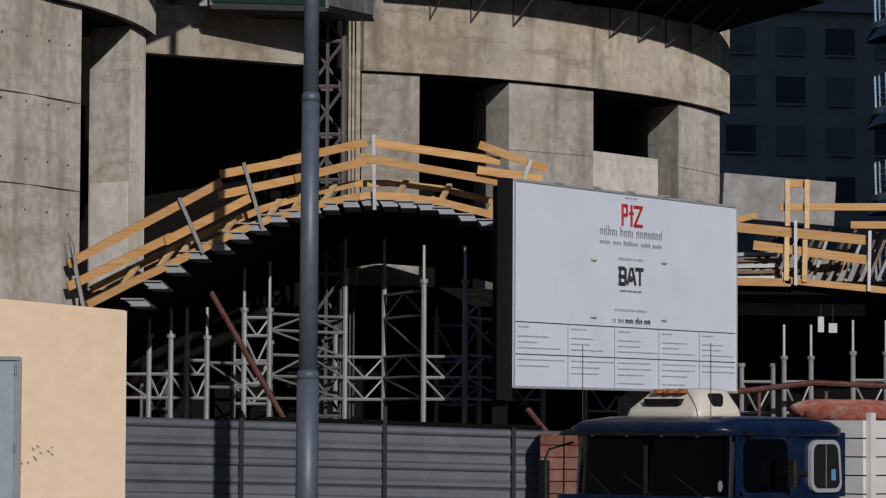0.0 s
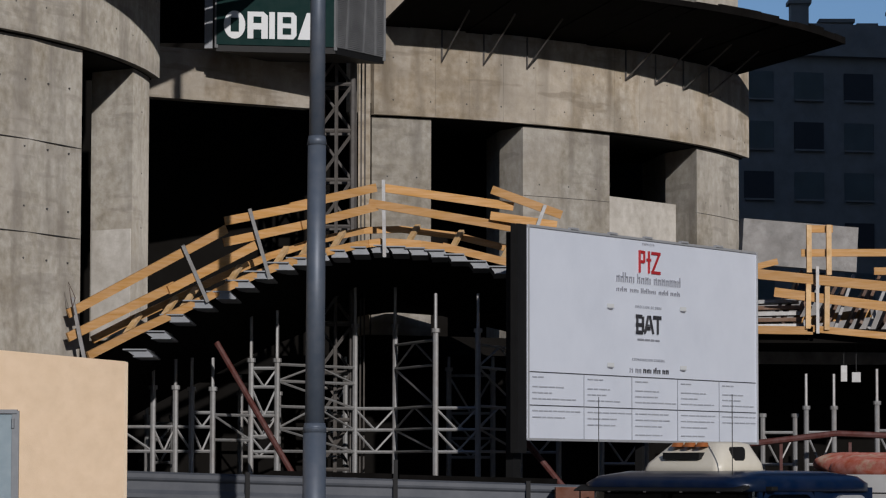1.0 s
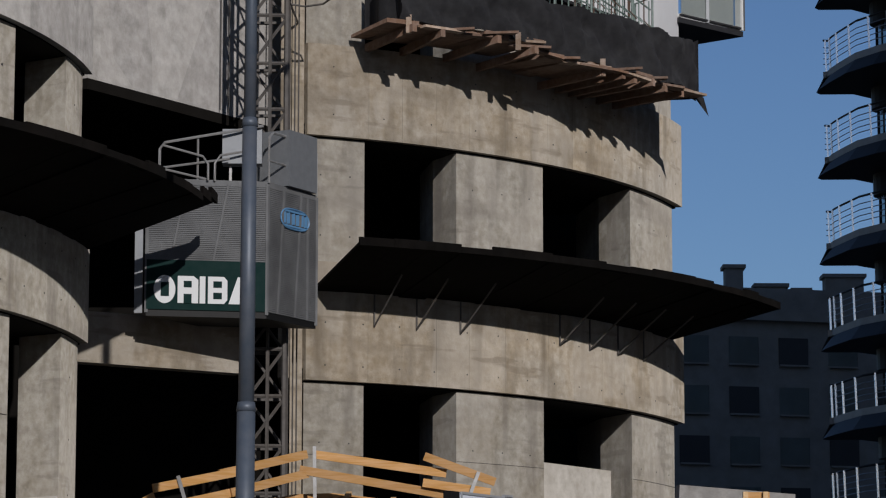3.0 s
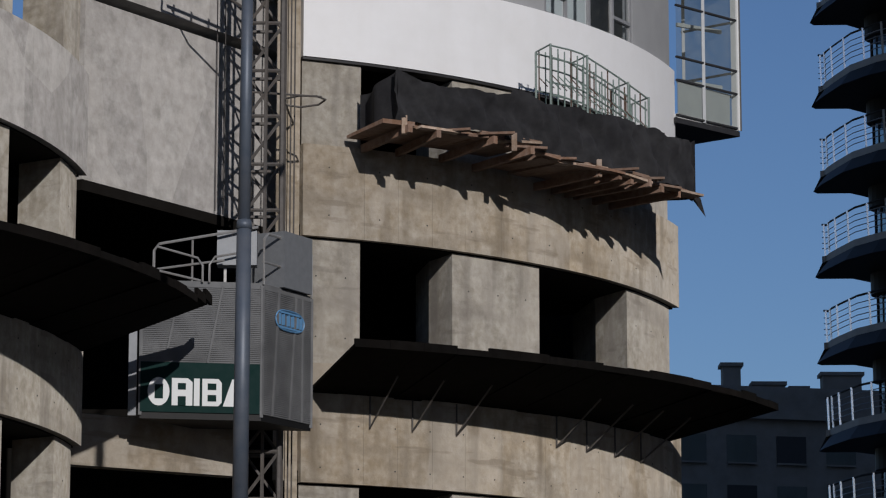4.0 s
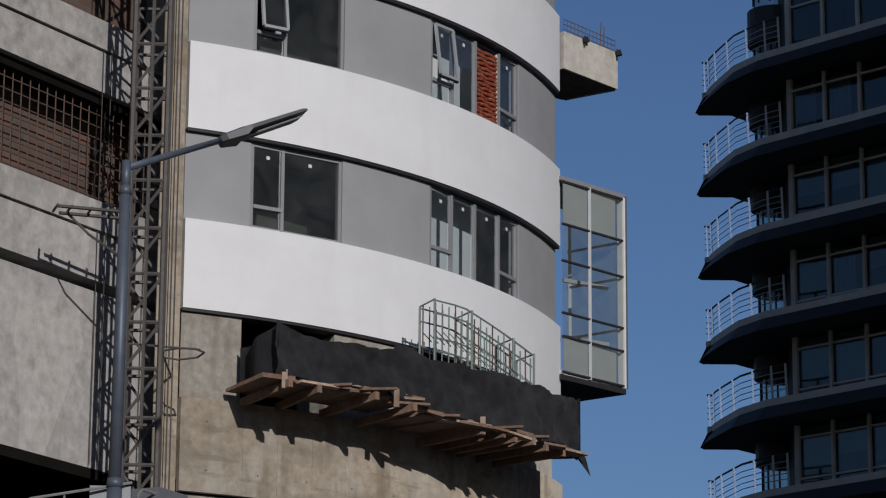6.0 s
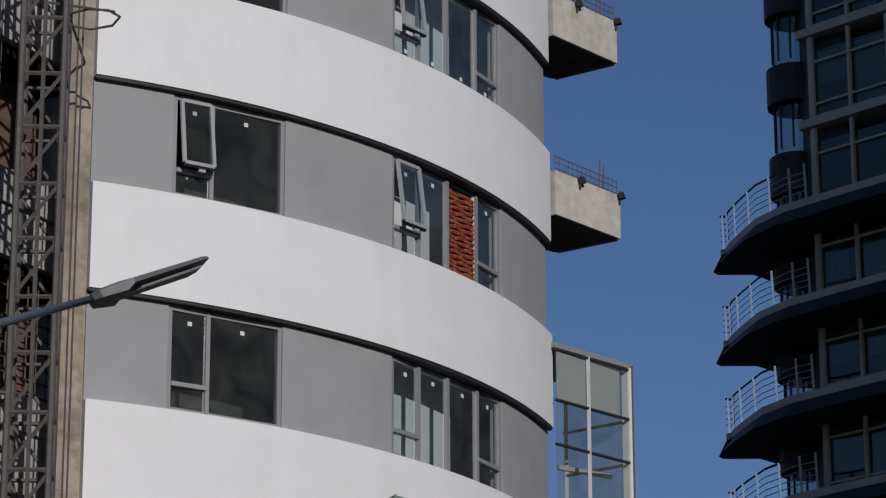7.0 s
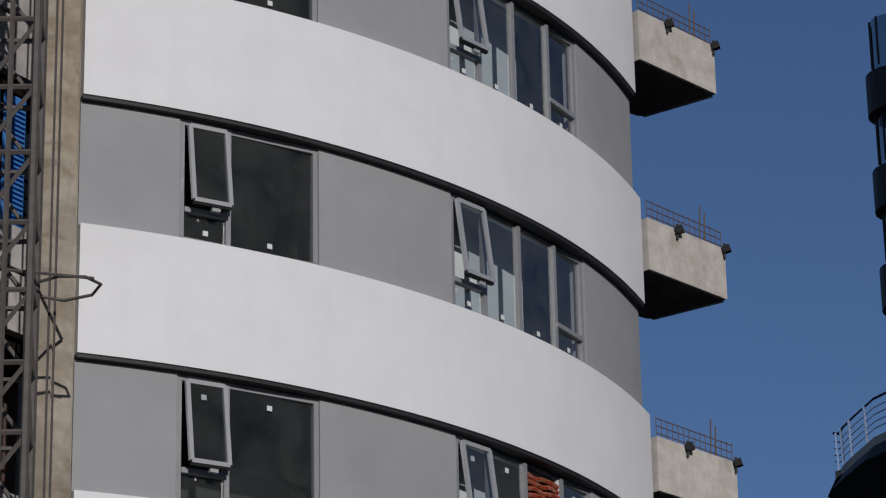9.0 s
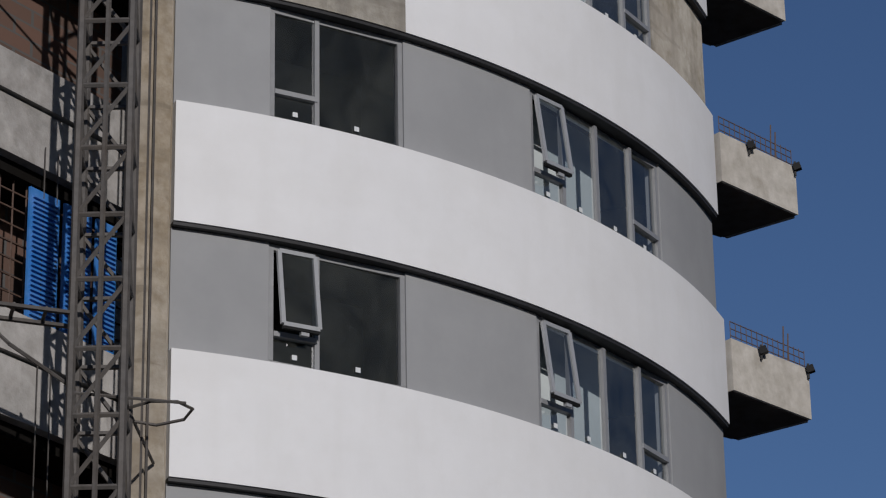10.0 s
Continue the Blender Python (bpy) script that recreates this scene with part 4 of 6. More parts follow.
for z in (16.15, 22.30, 28.45):
    s = B()
    for y in (49.5, 49.9):
        tube(s, (MX0 - 0.02, y, z), (MX0 - 1.05, y - 0.75, z - 0.13), 0.03, n=5)
    for f in (0.2, 0.5, 0.8, 1.0):
        tube(s, (MX0 - 0.05 - 1.0 * f, 49.5 - 0.75 * f, z + 0.02 - 0.13 * f), (MX0 - 0.15 - 1.0 * f, 49.9 - 0.75 * f, z + 0.02 - 0.13 * f), 0.022, n=5)
    tube(s, (MX0 - 0.95, 49.15, z - 0.12), (MX0 - 0.60, 49.2, z - 0.45), 0.022, n=5)
    tube(s, (MX0 - 0.60, 49.2, z - 0.45), (MX0, 49.7, z - 0.75), 0.022, n=5)
    part("landing_arm", s, MAST, mast, "horizontal landing arm")
for x in (-1.50, -1.44):
    part("cable", tube(B(), (x, 50.4, 0.0), (x, 50.4, 33), 0.014, n=5), MAST, mast)

hoist = thing("hoist_cage", (-2.3, 48.6, 8.9), "construction hoist cage with mesh sides and a dark green lower panel", "hoist")
# corners of the cage: long side towards the street, short side to the right
K0, K1 = Vector((-3.62, 47.9, 0)), Vector((-1.83, 48.2, 0))
K2 = Vector((-1.12, 49.4, 0))
K3 = K0 + (K2 - K1)
ZB, ZM, ZT = 8.80, 9.55, 10.72


def cage_panel(name, p, q, z0, z1, mat, label="", thick=0.05, shift=0.0):
    n = Vector((q.y - p.y, -(q.x - p.x), 0)).normalized() * shift
    return part(name, bar(B(), (p.x + n.x, p.y + n.y, (z0 + z1) / 2), (q.x + n.x, q.y + n.y, (z0 + z1) / 2), thick, z1 - z0), mat, hoist, label)


cage_panel("side_panel", K0, K1, ZB, ZM, GREEN, "dark green sheet panel")
cage_panel("back_panel", K3, K2, ZB, ZT, MESH)
cage_panel("end_panel", K0, K3, ZB, ZT, MESH)
for p, q, z0, rows in ((K0, K1, ZM, 40), (K1, K2, ZB, 66)):
    cage_panel("backing", p, q, z0, ZT, MESH, thick=0.01, shift=-0.005)
    s = B()
    n = Vector((q.y - p.y, -(q.x - p.x), 0)).normalized() * 0.008
    for i in range(rows):
        z = z0 + (ZT - z0) * (i + 0.5) / rows
        bar(s, (p.x + n.x, p.y + n.y, z), (q.x + n.x, q.y + n.y, z), 0.012, 0.021)
    part("mesh", s, MESH, hoist, "fine grey horizontal mesh bars")
    s = B()
    for f in (0.0, 0.2, 0.55, 0.8):
        a0, a1 = p.lerp(q, f) + n * 2, p.lerp(q, min(1, f + 0.12)) + n * 2
        bar(s, (a0.x, a0.y, z0), (a1.x if f in (0.2, 0.55) else a0.x, a1.y if f in (0.2, 0.55) else a0.y, ZT), 0.03, 0.04, up=n)
    part("stiffener", s, MESH, hoist)
for o in (K0, K1, K2, K3):
    part("corner_post", bar(B(), (o.x, o.y, ZB - 0.05), (o.x, o.y, ZT + 0.03), 0.05, 0.05, up=(1, 0.2, 0)), MESH, hoist)
part("roof", prism(B(), [(o.x, o.y) for o in (K0, K1, K2, K3)], ZT, ZT + 0.07), MESH, hoist)
part("floor", prism(B(), [(o.x, o.y) for o in (K0, K1, K2, K3)], ZB - 0.1, ZB), BLACK, hoist)
s = B()
bar(s, (K0.x - 0.12, K0.y + 0.1, 8.75), (K0.x - 0.12, K0.y + 0.1, 10.1), 0.10, 0.12, up=(1, 0, 0))
part("gate_guide", s, LAMP_GREY, hoist, "pale gate guide")
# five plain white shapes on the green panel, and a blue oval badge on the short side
along = (K1 - K0).normalized()
nrm = Vector((along.y, -along.x, 0))
H = 0.41


def slab_shape(x, plan):
    """A flat plain shape on the panel, its outline in metres along and up from x."""
    s = B()
    back = [s.verts.new(K0 + along * (x + u) + nrm * 0.032 + Vector((0, 0, 8.90 + v * H / 0.5))) for u, v in plan]
    front = [s.verts.new(p.co + nrm * 0.004) for p in back]
    s.faces.new(front)
    for i in range(len(plan)):
        j = (i + 1) % len(plan)
        s.faces.new((back[i], back[j], front[j], front[i]))
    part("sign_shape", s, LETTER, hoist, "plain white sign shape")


LS = 0.86                                # how tight the shapes stand
oval = [(0.19 + 0.19 * math.cos(radians(a)), 0.25 + 0.26 * math.sin(radians(a))) for a in range(0, 360, 15)]
SHAPES = ((0.11, oval), (0.47, ((0, 0), (0.36, 0), (0.36, 0.43), (0.28, 0.5), (0, 0.5))), (0.80, ((0, 0), (0.10, 0), (0.10, 0.5), (0, 0.5))),
          (0.925, ((0, 0), (0.28, 0), (0.34, 0.07), (0.34, 0.43), (0.28, 0.5), (0, 0.5))), (1.235, ((0, 0), (0.43, 0), (0.27, 0.5), (0.16, 0.5))))
for x, outline in SHAPES:
    slab_shape(x, [(u * LS, v) for u, v in outline])
for x, v0, v1, w in ((0.215, 0.12, 0.38, 0.125), (0.56, 0.29, 0.41, 0.12), (0.56, 0.0, 0.17, 0.12), (1.005, 0.085, 0.205, 0.13), (1.005, 0.295, 0.415, 0.13)):
    a0, a1 = (K0 + along * o + nrm * 0.039 + Vector((0, 0, 8.90 + (v0 + v1) / 2 * H / 0.5)) for o in (x, x + w))
    part("shape_eye", bar(B(), a0, a1, 0.003, (v1 - v0) * H / 0.5), GREEN, hoist, "dark green opening in a white shape")
side = (K2 - K1).normalized()
sn = Vector((side.y, -side.x, 0))
s = B()
c0 = K1 + side * 0.72 + sn * 0.04
for x0, x1, z0 in ((-0.28, 0.28, 10.42), (-0.30, 0.30, 10.19)):
    bar(s, c0 + side * x0 + Vector((0, 0, z0)), c0 + side * x1 + Vector((0, 0, z0)), 0.01, 0.03)
rim = [c0 + side * (0.40 * math.copysign(abs(math.cos(radians(t))) ** 0.6, math.cos(radians(t)))) + Vector((0, 0, 10.305 + 0.155 * math.sin(radians(t)))) for t in range(0, 361, 15)]
poly_tube(s, rim, 0.014, 4)
for x in (-0.30, -0.19, -0.05, 0.07, 0.20, 0.31):
    bar(s, c0 + side * x + Vector((0, 0, 10.22)), c0 + side * x + Vector((0, 0, 10.39)), 0.01, 0.06, up=(sn.x, sn.y, 0))
part("badge", s, BLUE_LOGO, hoist, "pale blue badge of plain bars")
# motor housing and guard rail on the roof
mo = (K1 + K2) * 0.5 + Vector((0.0, 0.25, 0))
mdir = math.atan2(side.y, side.x)
part("motor_box", box(B(), (-0.42, -0.2, ZT + 0.08), (0.38, 0.45, ZT + 0.95), Matrix.Translation((mo.x, mo.y, 0)) @ pose(0, 0, 0, 0, 0, math.degrees(mdir))), LAMP_GREY, hoist, "grey motor housing")
part("control_box", box(B(), (-0.1, -0.1, ZT + 0.35), (0.5, 0.18, ZT + 0.88), Matrix.Translation((-2.42, 48.3, 0))), LAMP_GREY, hoist, "grey control box")
for x in (-2.4, -2.1):
    part("box_leg", bar(B(), (x, 48.35, ZT + 0.07), (x, 48.35, ZT + 0.4), 0.04, 0.04, up=(1, 0, 0)), STEEL, hoist)
zr = ZT + 0.2
rail_pts = [Vector((-3.45, 47.95, zr)), Vector((-3.45, 47.95, zr + 0.32)), Vector((-3.38, 47.95, zr + 0.42)), Vector((-1.9, 48.15, zr + 0.72))]
rails = [(rail_pts, 0.022), ([(-3.45, 47.95, zr + 0.03), (-2.75, 48.05, zr - 0.12)], 0.018), ([(-3.45, 47.95, zr + 0.03), (-2.4, 48.08, zr + 0.2)], 0.018),
         ([(-3.4, 47.95, zr + 0.38), (-2.8, 48.0, zr + 0.22), (-2.72, 48.0, zr + 0.1), (-2.72, 48.0, zr - 0.15)], 0.018),
         ([(-2.62, 48.03, zr - 0.15), (-2.62, 48.03, zr + 0.12), (-2.54, 48.03, zr + 0.24), (-2.05, 48.1, zr + 0.34)], 0.018),
         ([(-2.88, 48.05, zr - 0.14), (-2.88, 48.05, zr + 0.52)], 0.018), ([(-2.05, 48.05, zr - 0.14), (-2.05, 48.05, zr + 0.66)], 0.018),
         ([K1 + Vector((0.02, 0, ZT + 0.05)), K1 + Vector((0.02, 0, ZT + 0.75)), K1 + side * 0.15 + Vector((0, 0, ZT + 0.85)), K2 - side * 0.12 + Vector((0, 0, ZT + 0.85)), K2 + Vector((0, 0, ZT + 0.72)), K2 + Vector((0, 0, ZT + 0.05))], 0.022),
         ([K1 + Vector((0, 0, ZT + 0.4)), K2 + Vector((0, 0, ZT + 0.4))], 0.018)]
for pts, r in rails:
    part("guard_rail", poly_tube(B(), pts, r, 6), STEEL, hoist, "bent tube guard rail")
# ---- arched timber formwork of the entrance slab ----
DY = 46.7
deck = thing("arched_formwork", (-2.0, DY, 3.0), "curved slab formwork of pine boards on steel joists", "formwork")
ARCH = [(-5.01, 43.61, 3.93), (-4.44, 44.07, 4.27), (-3.92, 44.48, 4.55), (-3.15, 45.07, 5.00), (-2.36, 45.66, 5.37), (-1.55, 46.25, 5.63), (-1.06, 46.60, 5.72), (-0.21, 46.60, 5.66), (0.81, 46.60, 5.41), (1.49, 46.60, 5.25)]


def arch_at(f):
    f = max(0.0, min(0.9999, f)) * (len(ARCH) - 1)
    i = int(f)
    return Vector(ARCH[i]).lerp(Vector(ARCH[i + 1]), f - i)


part("deck_sheet", (lambda bm: [quad(bm, arch_at(i / 40) + Vector((0, 0.1, 0.02)), arch_at((i + 1) / 40) + Vector((0, 0.1, 0.02)), arch_at((i + 1) / 40) + Vector((0, 5.5, -0.75)), arch_at(i / 40) + Vector((0, 5.5, -0.75))) for i in range(40)] and bm)(B()), PLY, deck, "plywood deck sheet coloured shade-black")
rng = random.Random(3)
for i, (f0, f1) in enumerate(((0.0, 0.34), (0.30, 0.47), (0.44, 0.66), (0.62, 0.80), (0.78, 1.0))):
    n = 3
    for j in range(n):
        p, q = arch_at(f0 + (f1 - f0) * j / n), arch_at(f0 + (f1 - f0) * (j + 1) / n)
        part("edge_board", bar(B(), p + Vector((0, -0.02 * (i % 2), 0)), q + Vector((0, -0.02 * (i % 2), 0)), 0.05, 0.11), PINE, deck)
for i in range(10):
    p, q = arch_at(0.1 * i), arch_at(0.1 * i + 0.1)
    part("inner_board", bar(B(), p + Vector((0, 0.5, 0.24)), q + Vector((0, 0.5, 0.24)), 0.05, 0.10), PINE, deck)
for f in (0.10, 0.20, 0.245, 0.33, 0.42, 0.47, 0.53, 0.72, 0.80, 0.88):
    p = arch_at(f)
    part("cross_batten", bar(B(), p + Vector((-0.06, 0.0, -0.02)), p + Vector((0.10, 0.45, 0.30)), 0.08, 0.05), PINE_PALE, deck)
ENDS = ((-4.39, 44.06, 3.98), (-4.16, 44.24, 4.24), (-3.92, 44.42, 4.48), (-3.62, 44.66, 4.69), (-3.31, 44.89, 4.83), (-3.06, 45.08, 5.00), (-2.81, 45.27, 5.14), (-2.52, 45.49, 5.28), (-2.26, 45.68, 5.36),
        (-1.98, 45.88, 5.44), (-1.72, 46.08, 5.50), (-1.42, 46.29, 5.56), (-1.14, 46.49, 5.60), (-0.85, 46.55, 5.59), (-0.57, 46.55, 5.57), (-0.28, 46.55, 5.54), (0.01, 46.55, 5.48), (0.33, 46.55, 5.38), (0.64, 46.55, 5.30))
for k, (x, y, z) in enumerate(ENDS):
    # a beam end: pale sheared face between a thin upper and lower flange
    w, sh = (0.29 if k < 8 else 0.25), (0.09 if k < 8 else 0.05)
    g = B()
    prof = ((-w / 2, 0.045), (w / 2, 0.045), (w / 2 + sh, -0.035), (-w / 2 + sh * 1.3, -0.035))
    fa = [g.verts.new((x + u, y, z + v)) for u, v in prof]
    fb = [g.verts.new((x + u, y + 1.1, z + v)) for u, v in prof]
    g.faces.new(fa), g.faces.new(fb[::-1])
    for i in range(4):
        g.faces.new((fa[i], fa[(i + 1) % 4], fb[(i + 1) % 4], fb[i]))
    bar(g, (x - w * 0.08, y - 0.05, z + 0.056), (x - w * 0.08, y + 1.1, z + 0.056), w * 1.15, 0.018)
    bar(g, (x + sh, y - 0.04, z - 0.044), (x + sh, y + 1.1, z - 0.044), w * 0.95, 0.014)
    part("joist", g, LAMP_GREY, deck, "aluminium joist end")

rail = thing("edge_guardrail", (-2.0, DY - 0.1, 5.0), "pine board guardrail on steel clamp posts along the arched edge", "guardrail")
for p, q in (((-5.25, 43.30, 4.49), (-3.23, 44.91, 5.77)), ((-3.24, 44.85, 5.88), (-2.08, 45.71, 6.19)), ((-2.36, 45.56, 6.14), (-1.16, 46.43, 6.50)), ((-1.04, 46.50, 6.50), (0.85, 46.50, 6.23)), ((0.53, 46.40, 6.47), (1.55, 46.40, 6.10)),
             ((-5.25, 43.30, 4.17), (-3.91, 44.38, 4.94)), ((-3.98, 44.27, 4.87), (-2.83, 45.15, 5.56)), ((-3.26, 44.89, 5.58), (-2.04, 45.79, 5.93)), ((-2.20, 45.62, 5.88), (-1.14, 46.39, 6.22)), ((-1.26, 46.36, 6.27), (0.85, 46.50, 5.92)), ((0.51, 46.40, 6.09), (1.48, 46.40, 5.95))):
    part("board", bar(B(), p, q, 0.04, 0.122), PINE, rail)
for p, q in (((-5.03, 43.37, 3.88), (-5.19, 43.25, 4.71)), ((-3.46, 44.62, 4.73), (-3.79, 44.37, 5.50)), ((-2.63, 45.25, 5.09), (-2.91, 45.04, 6.07)), ((-1.03, 46.40, 5.48), (-1.05, 46.40, 6.61)), ((1.19, 46.35, 5.92), (1.31, 46.35, 6.24))):
    part("clamp_post", bar(B(), p, q, 0.05, 0.06, up=(0, 1, 0)), STEEL, rail, "galvanised clamp post")

# ---- shoring under the formwork ----
def frame_tower(x0, x1, y, ztop, prop, levels, z0=0.0):
    sc = thing("shoring_frame", ((x0 + x1) / 2, y, z0), "galvanised shoring frame with diagonal braces under the formwork", "scaffold", "shoring frames")
    for x in (x0, x1):
        part("leg", tube(B(), (x, y, z0), (x, y, ztop), 0.043, n=8), STEEL, sc)
        part("jack", tube(B(), (x, y, ztop), (x, y, ztop + prop), 0.026, n=6), STEEL, sc)
        part("collar", tube(B(), (x, y, ztop - 0.03), (x, y, ztop + 0.03), 0.066, n=8), STEEL, sc)
    for z in levels:
        part("ledger", tube(B(), (x0, y, z), (x1, y, z), 0.026, n=6), STEEL, sc)
    for za, zb in zip(levels, levels[1:]):
        xm = (x0 + x1) / 2
        part("brace", tube(B(), (x0, y, zb), (xm, y, za), 0.018, n=5), STEEL, sc)
        part("brace", tube(B(), (x1, y, zb), (xm, y, za), 0.018, n=5), STEEL, sc)
    return sc


for x0, x1, y, zt, pr, lv in ((-4.46, -4.13, 47.2, 3.60, 0.42, (2.66, 3.02)), (-3.89, -3.58, 47.2, 3.58, 0.46, (2.66, 3.02, 3.23)), (-3.06, -2.67, 47.9, 4.03, 0.75, (2.66, 2.89, 3.20, 3.63, 3.91)),
                              (-1.55, -0.93, 49.4, 4.62, 0.6, (2.67, 3.01, 3.34)), (-0.29, 0.34, 47.4, 4.46, 0.55, (2.66, 2.99, 3.31)), (1.0, 1.6, 49.4, 4.4, 0.6, (2.67, 3.01, 3.34, 4.0)),
                              (-4.75, -4.35, 49.3, 3.2, 0.3, (2.5, 2.85, 3.1)), (-2.3, -1.75, 50.9, 3.9, 0.3, (2.6, 3.0, 3.3, 3.7)), (-0.1, 0.6, 50.9, 4.0, 0.2, (2.6, 2.9, 3.3, 3.9)), (-3.4, -2.8, 50.6, 3.6, 0.3, (2.6, 2.9, 3.3)),
                              (5.02, 5.55, 52.2, 3.3, 0.0, (2.5, 3.02)), (5.70, 6.15, 51.9, 3.42, 0.55, (2.5, 3.02)), (6.85, 7.4, 51.9, 3.5, 0.55, (2.5, 3.05)), (2.3, 3.0, 50.2, 3.4, 0.5, (2.5, 3.0)), (3.7, 4.4, 52.4, 3.4, 0.5, (2.5, 3.0))):
    frame_tower(x0, x1, y, zt, pr, lv)
# ledgers and braces that tie one frame to the next: leg, next leg, levels
for a, b, lv in (((-5.0, 47.2), (-4.46, 47.2), (2.66, 3.02)), ((-4.13, 47.2), (-3.89, 47.2), (2.66, 3.02)), ((-3.58, 47.2), (-3.06, 47.9), (2.83, 3.20)), ((-2.67, 47.9), (-1.55, 49.4), (2.67, 3.01, 3.34, 3.72, 3.97)),
                 ((-0.93, 49.4), (-0.29, 47.4), (2.67, 3.01, 3.34, 3.95, 4.32)), ((0.34, 47.4), (1.0, 49.4), (2.67, 3.01, 3.34, 3.92, 4.25))):
    lk = thing("tie_ledgers", ((a[0] + b[0]) / 2, (a[1] + b[1]) / 2, lv[0]), "galvanised ledgers and braces that tie the shoring frames", "scaffold", "shoring ties")
    m = ((a[0] + b[0]) / 2, (a[1] + b[1]) / 2)
    for z in lv:
        part("ledger", tube(B(), (*a, z), (*b, z), 0.024, n=6), STEEL, lk)
    for k, (za, zb) in enumerate(zip(lv, lv[1:])):
        if k % 2:
            part("brace", tube(B(), (*a, za), (*m, zb), 0.018, n=5), STEEL, lk)
            part("brace", tube(B(), (*b, za), (*m, zb), 0.018, n=5), STEEL, lk)
        else:
            part("brace", tube(B(), (*a, zb), (*b, za), 0.018, n=5), STEEL, lk)
pr = thing("red_prop", (-2.0, 46.5, 0.14), "raking red oxide steel prop", "prop")
part("tube", tube(B(), (-3.48, 46.50, 4.24), (-0.99, 46.50, 0.00), 0.045, n=8), RUST, pr)
pr = thing("red_prop", (1.6, 46.3, 0.3), "raking red oxide steel prop", "prop")
part("tube", tube(B(), (1.03, 46.30, 2.80), (3.31, 46.30, 0.03), 0.045, n=8), RUST, pr)
pr = thing("red_rail", (6.2, 51.0, 0.0), "long red oxide steel tube across the shoring", "rail")
part("tube", tube(B(), (4.51, 51.00, 2.80), (6.08, 51.00, 2.99), 0.05, n=8), RUST, pr)
part("tube", tube(B(), (6.08, 51.00, 2.99), (7.57, 51.00, 2.93), 0.05, n=8), RUST, pr)
for x in (5.2, 6.3, 7.5):
    part("stand", bar(B(), (x, 51.05, 0.0), (x, 51.05, 2.85), 0.05, 0.05, up=(1, 0, 0)), RUST, pr)
# near-black sheets added as the dark depth under the slab
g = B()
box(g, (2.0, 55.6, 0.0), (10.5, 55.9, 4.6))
structure("wall_cellar", g, CONCRETE_SHADE, "near-black sheet added as dark depth behind the shoring", "wall")
structure("wall_cellar_arch", box(B(), (-9.0, 52.25, 0.0), (1.9, 52.45, 3.94)), CONCRETE_SHADE, "near-black sheet added as dark depth under the arched slab", "wall")
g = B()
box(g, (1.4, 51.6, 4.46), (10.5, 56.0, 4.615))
structure("ceiling_cellar", g, CONCRETE_SHADE, "near-black sheet added as shade under the entrance slab", "ceiling")

# ---- right-hand deck with stacked timber ----
rd = thing("timber_deck", (6.2, 51.5, 4.6), "level formwork deck with pine rails and uprights", "formwork")
for p, q, w in (((4.27, 51.40, 4.67), (5.76, 51.40, 4.65), 0.13), ((5.67, 51.40, 4.69), (7.63, 51.40, 4.50), 0.11), ((4.83, 51.45, 5.57), (7.03, 51.45, 5.36), 0.16), ((5.14, 51.40, 5.27), (7.02, 51.40, 5.03), 0.15), ((5.59, 51.50, 5.91), (7.65, 51.50, 5.92), 0.12),
                ((5.22, 51.60, 5.78), (4.47, 51.60, 5.59), 0.10), ((5.68, 51.50, 6.30), (6.10, 51.50, 6.30), 0.12), ((6.79, 51.70, 5.63), (7.68, 51.70, 5.63), 0.12), ((4.37, 52.60, 4.70), (6.85, 52.60, 5.00), 0.14)):
    part("board", bar(B(), p, q, 0.05, w), PINE, rd)
for x, y0, y1 in ((1394, 318, 392), (1428, 318, 402), (1392, 420, 495), (1424, 425, 495)):
    p = {1394: ((5.71, 51.45, 6.36), (5.71, 51.45, 5.59)), 1428: ((6.03, 51.45, 6.36), (6.03, 51.45, 5.55)), 1392: ((5.69, 51.38, 5.40), (5.68, 51.38, 4.68)), 1424: ((5.99, 51.38, 5.36), (5.98, 51.38, 4.66))}[x]
    part("upright", bar(B(), p[0], p[1], 0.08, 0.11, up=(0, 1, 0)), PINE_PALE, rd)
for p, q in (((5.83, 51.33, 5.68), (5.83, 51.33, 4.60)), ((7.06, 51.33, 5.51), (7.04, 51.33, 4.51))):
    part("clamp_post", bar(B(), p, q, 0.05, 0.05, up=(0, 1, 0)), STEEL, rd, "galvanised clamp post")
part("deck_sheet", box(B(), (4.3, 51.5, 4.62), (9.0, 53.5, 4.68)), PLY, rd)
stack = thing("formwork_panels", (6.8, 52.2, 4.7), "leaning stack of steel formwork panels and battens", "stack")
rng = random.Random(8)
for i in range(16):
    x = 5.1 + i * 0.18
    part("panel", bar(B(), (x, 52.0, 4.69), (x + 0.36, 52.4, 5.45 + rng.uniform(-0.15, 0.15)), 0.05, 0.5 if i % 3 else 0.1, up=(0, 1, 0)), (STEEL, REBAR, OLD_WOOD)[i % 3], stack)
for i in range(5):
    part("panel", bar(B(), (4.7, 51.9 + 0.05 * i, 4.73 + 0.1 * i), (5.6, 52.0, 4.75 + 0.1 * i), 0.5, 0.06), (STEEL, OLD_WOOD)[i % 2], stack)
pw = thing("parapet", (5.2, 55.3, 4.4), "bare concrete parapet at the edge of the raised deck", "wall", kind="structure")
part("wall", bar(B(), (4.93, 55.00, 6.36), (6.97, 55.50, 6.24), 0.2, 0.78), CONCRETE_GREY, pw)
